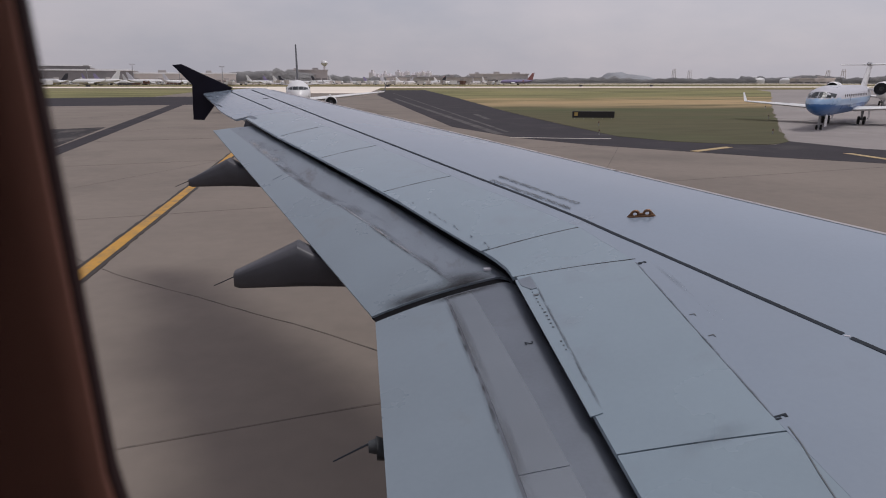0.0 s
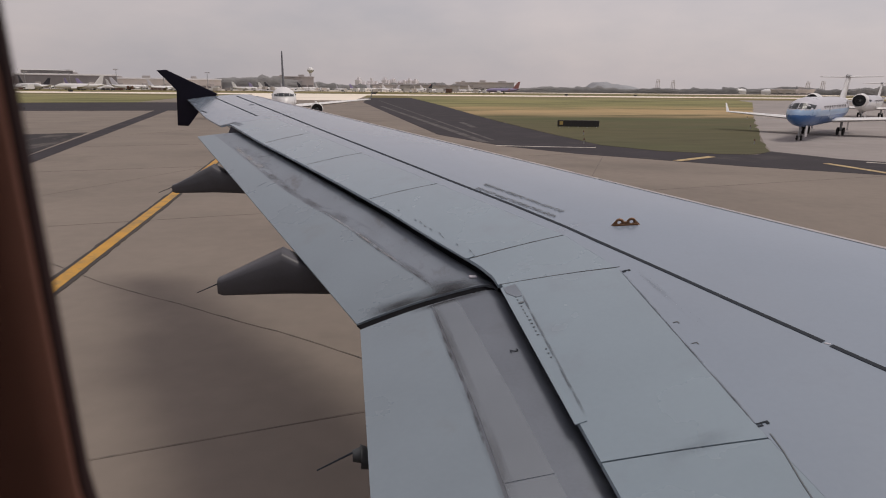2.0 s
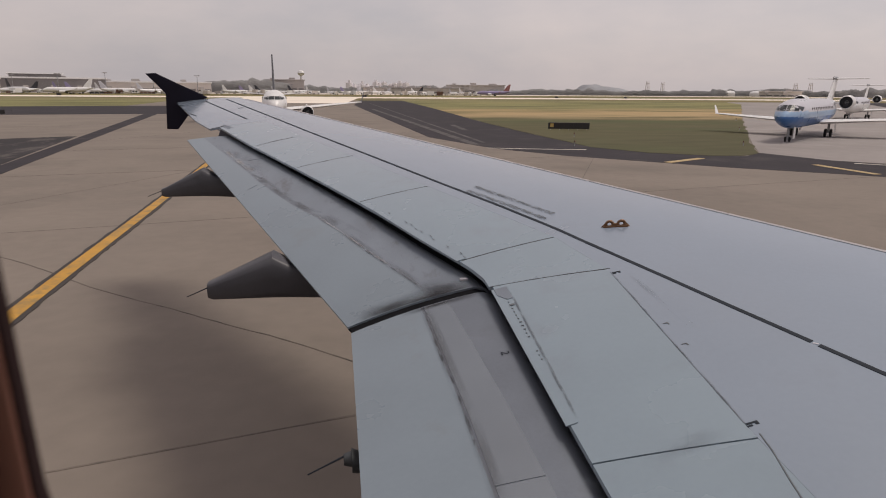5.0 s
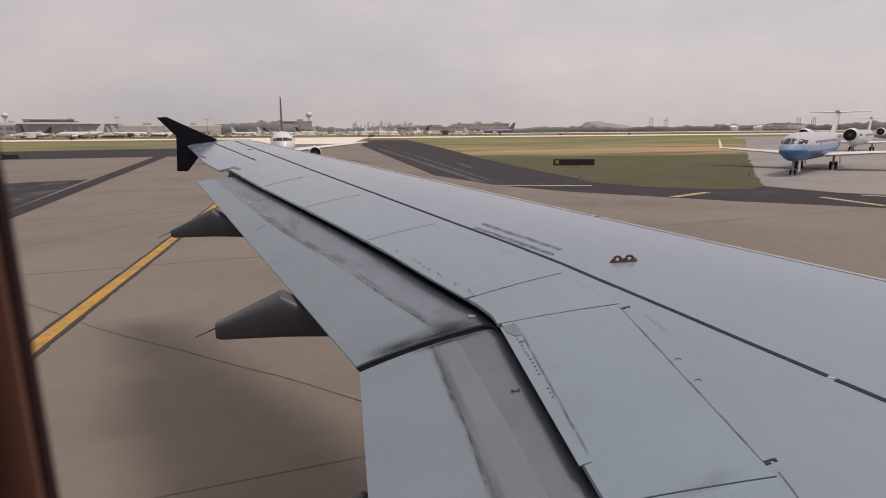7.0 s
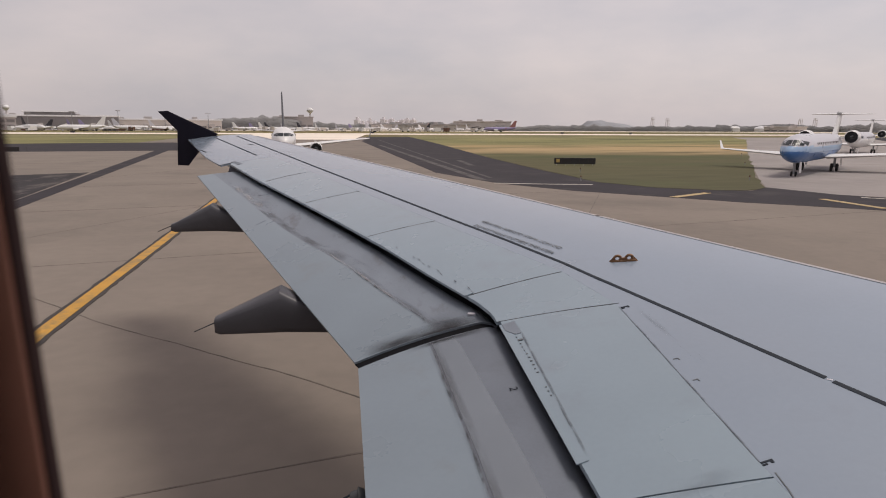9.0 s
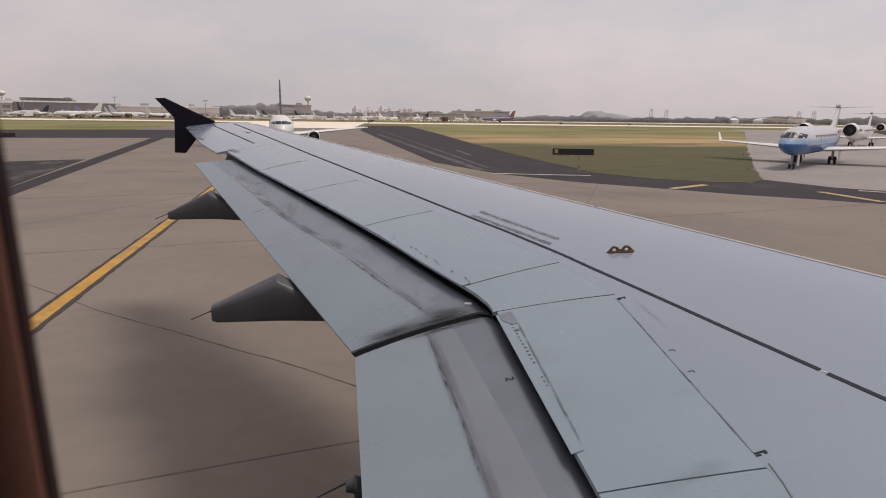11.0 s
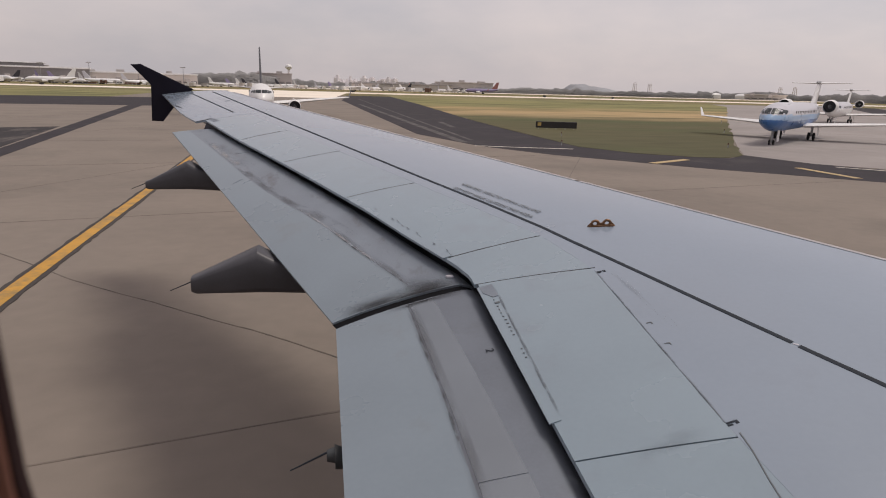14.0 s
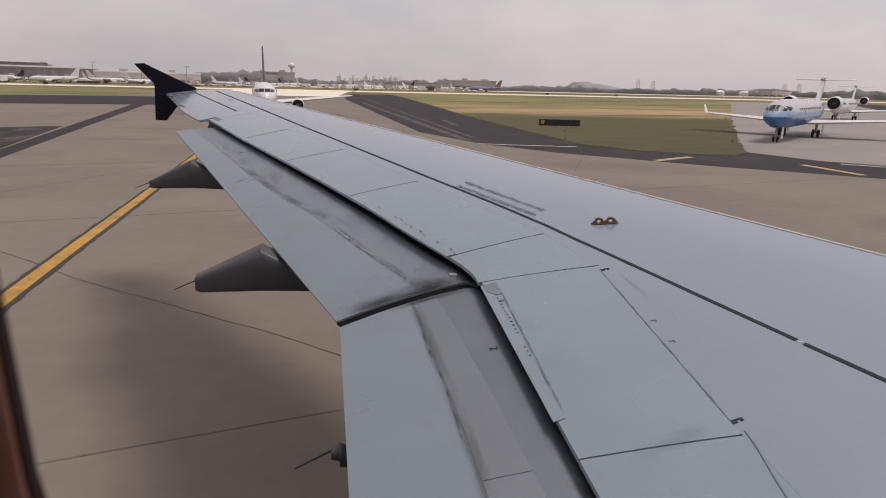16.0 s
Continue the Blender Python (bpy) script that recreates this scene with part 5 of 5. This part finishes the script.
for i in range(60):
    bearing = -38 + 0.88 * i + rv.uniform(-0.6, 0.6)
    d = rv.uniform(560, 790)
    bd, nm = rv.choice(((M_WHITE, "white"), (M_WHITE, "white"), (M_BPALE, "cream"), (M_BPALE, "cream"), (M_BOX, "brown"), (M_BWALL, "grey")))
    service_truck(d * math.sin(radians(bearing)), d * math.cos(radians(bearing)), rv.uniform(0, 360), rv.uniform(1.0, 1.7), bd, f"small {nm} airport service truck on the far apron")


# ---- terminal, towers and the far line ----
def terminal(bearing, d, w, h, dep, turn, mats, label, strips=2):
    x, y = d * math.sin(radians(bearing)), d * math.cos(radians(bearing))
    t = thing("terminal_building", label, "building", (x, y, 0.05), -bearing + turn, "terminal buildings")
    part("wall", box(-w / 2, w / 2, 0, dep, 0, h, 0.15), mats[0], t)
    part("roof", box(-w / 2 - 1.2, w / 2 + 1.2, -1.2, dep + 1, h, h + 1.7, 0.2), mats[1], t)
    n_ = max(2, int(w / 9))
    for s_ in range(strips):
        z = h * (0.18 + 0.42 * s_)
        for i in range(n_):
            a = -w / 2 + (i + 0.12) * w / n_
            part("window", box(a, a + 0.76 * w / n_, -0.25, 0.3, z, z + h * 0.24, 0.05), M_BDARK, t)
    for i in range(max(1, int(w / 30))):
        a = -w / 2 + 8 + i * 29
        part("roof_unit", box(a, a + 6 + 3 * (i % 3), dep * 0.3, dep * 0.6, h + 1.6, h + 3.6 + (i % 2), 0.1), M_BWALL, t)
    if strips > 1:
        part("upper_storey", box(-w * 0.31, w * 0.12, dep * 0.25, dep * 0.9, h + 1.65, h + 5.2, 0.15), mats[0], t)
        part("upper_roof", box(-w * 0.33, w * 0.14, dep * 0.18, dep * 0.95, h + 5.2, h + 6.0, 0.15), M_WHITE, t)
    for i in range(max(1, int(w / 26))):
        a = -w / 2 + 9 + i * 26
        reach = 17 + 5 * (i % 3)
        jb = part("jet_bridge", box(a, a + 3.4, -reach, 0.1, 4, 6.9, 0.2), M_WHITE if i % 2 else M_BPALE, t)
        part("bridge_head", box(a - 0.9, a + 4.3, -reach - 3.6, -reach + 0.1, 3.7, 7.4, 0.4), M_BWALL, jb)
        part("bridge_leg", box(a + 1, a + 2.4, -reach + 2, -reach + 3.4, -0.05, 4.1, 0.1), M_STEEL, jb)


for b_, d_, w_, h_, dp, tn, ms, lb, ns in (
        (-37, 800, 130, 13, 30, 4, (M_BWALL, M_BPALE), "grey terminal concourse with dark windows and pale roof", 1),
        (-29, 830, 160, 13, 30, -3, (M_BWALL, M_WHITE), "long grey terminal with dark window bands and white roof", 2),
        (-20.5, 870, 118, 15, 36, 2, (M_BDARK, M_WHITE), "dark glazed terminal hall with a white roof", 2),
        (-13, 900, 130, 12, 30, 5, (M_BPALE, M_WHITE), "low pale concourse building with a white roof", 1),
        (-3, 1050, 60, 19, 30, 0, (M_BWALL, M_BWALL), "blocky grey hangar behind the trees", 1),
        (8, 980, 150, 8, 30, -4, (M_BPALE, M_BWALL), "low pale cargo sheds", 1),
        (13.5, 1020, 90, 13, 30, 3, (M_BPALE, M_BPALE), "pale grey hangar among low sheds", 1),
        (38, 1150, 60, 7, 40, 0, (M_BPALE, M_BPALE), "low white storage hall", 1)):
    terminal(b_, d_, w_, h_, dp, tn, ms, lb, ns)


def light_mast(bearing, d, h):
    t = thing("apron_light_mast", "tall grey apron light mast with a row of floodlights", "lamp post", (d * math.sin(radians(bearing)), d * math.cos(radians(bearing)), 0), -bearing, "apron light masts")
    part("pole", rod((0, 0, -0.05), (0, 0, h), 0.42, 0.22, 8), M_STEEL, t)
    part("crossbar", box(-2.6, 2.6, -0.2, 0.2, h - 0.4, h, 0.03), M_STEEL, t)
    for i in range(5):
        part("floodlight", box(-2.5 + i * 1.1, -1.8 + i * 1.1, -0.75, -0.15, h - 1.0, h - 0.3, 0.06), M_BWALL, t)


for i in range(11):
    light_mast(-39.5 + 2.9 * i + 0.7 * math.sin(7 * i), 745 + 35 * (i % 3), 17 + 2.5 * (i % 3))


def baggage_cart(x, y, turn, n):
    for i in range(n):
        c_ = thing("baggage_cart", "small dark covered baggage cart on the far apron", "cart", (x + 3.6 * i * math.cos(turn), y + 3.6 * i * math.sin(turn), 0.02), math.degrees(turn), "baggage carts")
        part("bed", box(-1.5, 1.5, -0.75, 0.75, 0.45, 0.65, 0.04), M_STEEL, c_)
        part("cover", box(-1.45, 1.45, -0.72, 0.72, 0.65, 2.0, 0.12), (M_BOX, M_NAVY)[n % 2], c_)
        for dx in (-1.0, 1.0):
            for dy in (-0.6, 0.6):
                part("wheel", wheel((dx, dy, 0.25), 0.25, 0.2, n=8), M_TYRE, c_)


rc = random.Random(9)
for i in range(14):
    b_, d_ = radians(-38 + 2.2 * i + rc.uniform(-0.8, 0.8)), rc.uniform(570, 720)
    baggage_cart(d_ * math.sin(b_), d_ * math.cos(b_), rc.uniform(-0.6, 0.6), rc.randint(2, 4))


def dome(bearing, d, r):
    x, y = d * math.sin(radians(bearing)), d * math.cos(radians(bearing))
    t = thing("storage_tank", "white low-domed storage tank by the far trees", "tank", (x, y, 0), 0, "storage tanks")
    part("shell", rod((0, 0, -0.1), (0, 0, r * 0.35), r, r, 28), M_WHITE, t, smooth=True)
    lp = [[(r * math.cos(g) * math.cos(2 * math.pi * i / 28), r * math.cos(g) * math.sin(2 * math.pi * i / 28), r * 0.35 + r * 0.3 * math.sin(g)) for i in range(28)] for g in (0, 0.4, 0.8, 1.2, 1.55)]
    part("roof", rings(lp), M_WHITE, t, smooth=True)


dome(34, 1250, 17)
dome(36.5, 1240, 15)


def water_tower(bearing, d, h):
    x, y = d * math.sin(radians(bearing)), d * math.cos(radians(bearing))
    t = thing("water_tower", "pale water tower on a slim shaft far off", "tower", (x, y, 0), 0, "towers")
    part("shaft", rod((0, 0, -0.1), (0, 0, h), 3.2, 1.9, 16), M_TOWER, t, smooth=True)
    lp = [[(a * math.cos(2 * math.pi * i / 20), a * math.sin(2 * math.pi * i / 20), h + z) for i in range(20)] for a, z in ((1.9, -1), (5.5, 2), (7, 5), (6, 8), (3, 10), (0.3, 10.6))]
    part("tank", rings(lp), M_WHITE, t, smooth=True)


water_tower(-1.6, 1350, 33)
water_tower(-24, 1600, 36)
random.seed(5)
for i in range(15):
    b_ = 2.6 + 0.36 * i + random.uniform(-0.15, 0.15)
    h_ = random.uniform(26, 54)
    x, y = 3600 * math.sin(radians(b_)), 3600 * math.cos(radians(b_))
    w_ = random.uniform(16, 27)
    h_ = h_ * (1.5 if i in (3, 8) else 1.0)
    t = thing("skyline_tower", "tower block on the skyline, haze put into its pale grey", "building", (x, y, 0), -b_ + random.uniform(35, 50), "skyline towers")
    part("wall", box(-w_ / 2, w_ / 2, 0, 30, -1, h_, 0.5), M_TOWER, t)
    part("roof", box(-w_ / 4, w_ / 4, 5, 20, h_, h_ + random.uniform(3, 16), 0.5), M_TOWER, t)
for b_, h_ in ((28, 52), (29.2, 48), (39, 45), (40, 47)):
    x, y = 2900 * math.sin(radians(b_)), 2900 * math.cos(radians(b_))
    t = thing("lattice_mast", "mast group on the skyline, haze put into its pale grey", "mast", (x, y, 0), -b_, "masts")
    for dx in (-9, 0, 9):
        part("post", rod((dx, 0, -1), (dx * 0.5, 0, h_), 2.0, 1.2, 8), M_TOWER, t)
    part("beam", box(-8, 8, -1, 1, h_ * 0.8, h_ * 0.84, 0.1), M_TOWER, t)

# low hill
bm = bmesh.new()
bx, by = 2600 * math.sin(radians(24.0)), 2600 * math.cos(radians(24.0))
gv = []
for i in range(25):
    row = []
    for j in range(13):
        u, v = -1 + 2 * i / 24, -1 + 2 * j / 12
        ridge = float(np.interp(u, [-1, -0.75, -0.5, -0.15, 0.5, 0.85, 1], [0, 0.32, 0.95, 1.0, 0.72, 0.3, 0]))
        hgt = 38 * ridge * max(0, 1 - v * v) * (0.92 + 0.2 * noise.noise((u * 4, v * 2, 1.0))) - 1
        row.append(bm.verts.new((bx + 108 * u * (1.0 if u < 0 else 1.25), by + 130 * v, hgt)))
    gv.append(row)
for i in range(24):
    for j in range(12):
        bm.faces.new((gv[i][j], gv[i + 1][j], gv[i + 1][j + 1], gv[i][j + 1]))
solo("hill", bm, M_HILL, "low grassy mound on the horizon, haze put into its blue-grey", "hill", kind="structure", smooth=True)

# far woods: many small leaf sprays below an uneven crown line
rng = np.random.default_rng(3)
vv, ff = [], []
for b_ in np.arange(-48, 62, 0.05):
    d_ = 1180 + 260 * noise.noise((b_ * 0.09, 0.3, 0)) + 120 * math.sin(b_ * 0.21)
    hmax = 7.5 + 5.5 * noise.noise((b_ * 0.33, 2.0, 0)) + 3.5 * noise.noise((b_ * 1.7, 5.0, 0))
    hmax += (2.5 if b_ < 12 else 0.0) + 9 * math.exp(-((b_ + 6.5) / 4.0) ** 2) + 6 * math.exp(-((b_ - 8.0) / 2.5) ** 2) + (3 if b_ > 33 else 0)
    hmax = max(hmax, 3.0)
    for q in range(95 if b_ > 15 else 70):
        bb = radians(b_ + rng.uniform(-0.05, 0.05))
        dd = d_ + rng.uniform(-18, 18)
        z = hmax * rng.uniform(0.0, 1.0) ** 1.25
        s_ = rng.uniform(0.8, 1.9)
        c_ = Vector((dd * math.sin(bb), dd * math.cos(bb), z))
        i0 = len(vv)
        side, lean = Vector((math.cos(bb), -math.sin(bb), 0)), Vector((0.6 * math.sin(bb), 0.6 * math.cos(bb), 0.8))
        a0 = rng.uniform(0, 6.283)
        for k in range(4):
            r_ = s_ * rng.uniform(0.5, 1.0)
            vv.append(c_ + side * r_ * math.cos(a0 + 1.571 * k) + lean * r_ * math.sin(a0 + 1.571 * k) + Vector(rng.normal(size=3)) * 0.10 * s_)
        ff += [(i0, i0 + 1, i0 + 2), (i0, i0 + 2, i0 + 3)]
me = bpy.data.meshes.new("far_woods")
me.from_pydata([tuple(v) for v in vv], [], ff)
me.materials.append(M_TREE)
tagged(new("far_woods", me), "line of distant trees with an uneven top, haze put into its grey-green", "trees", kind="stuff")
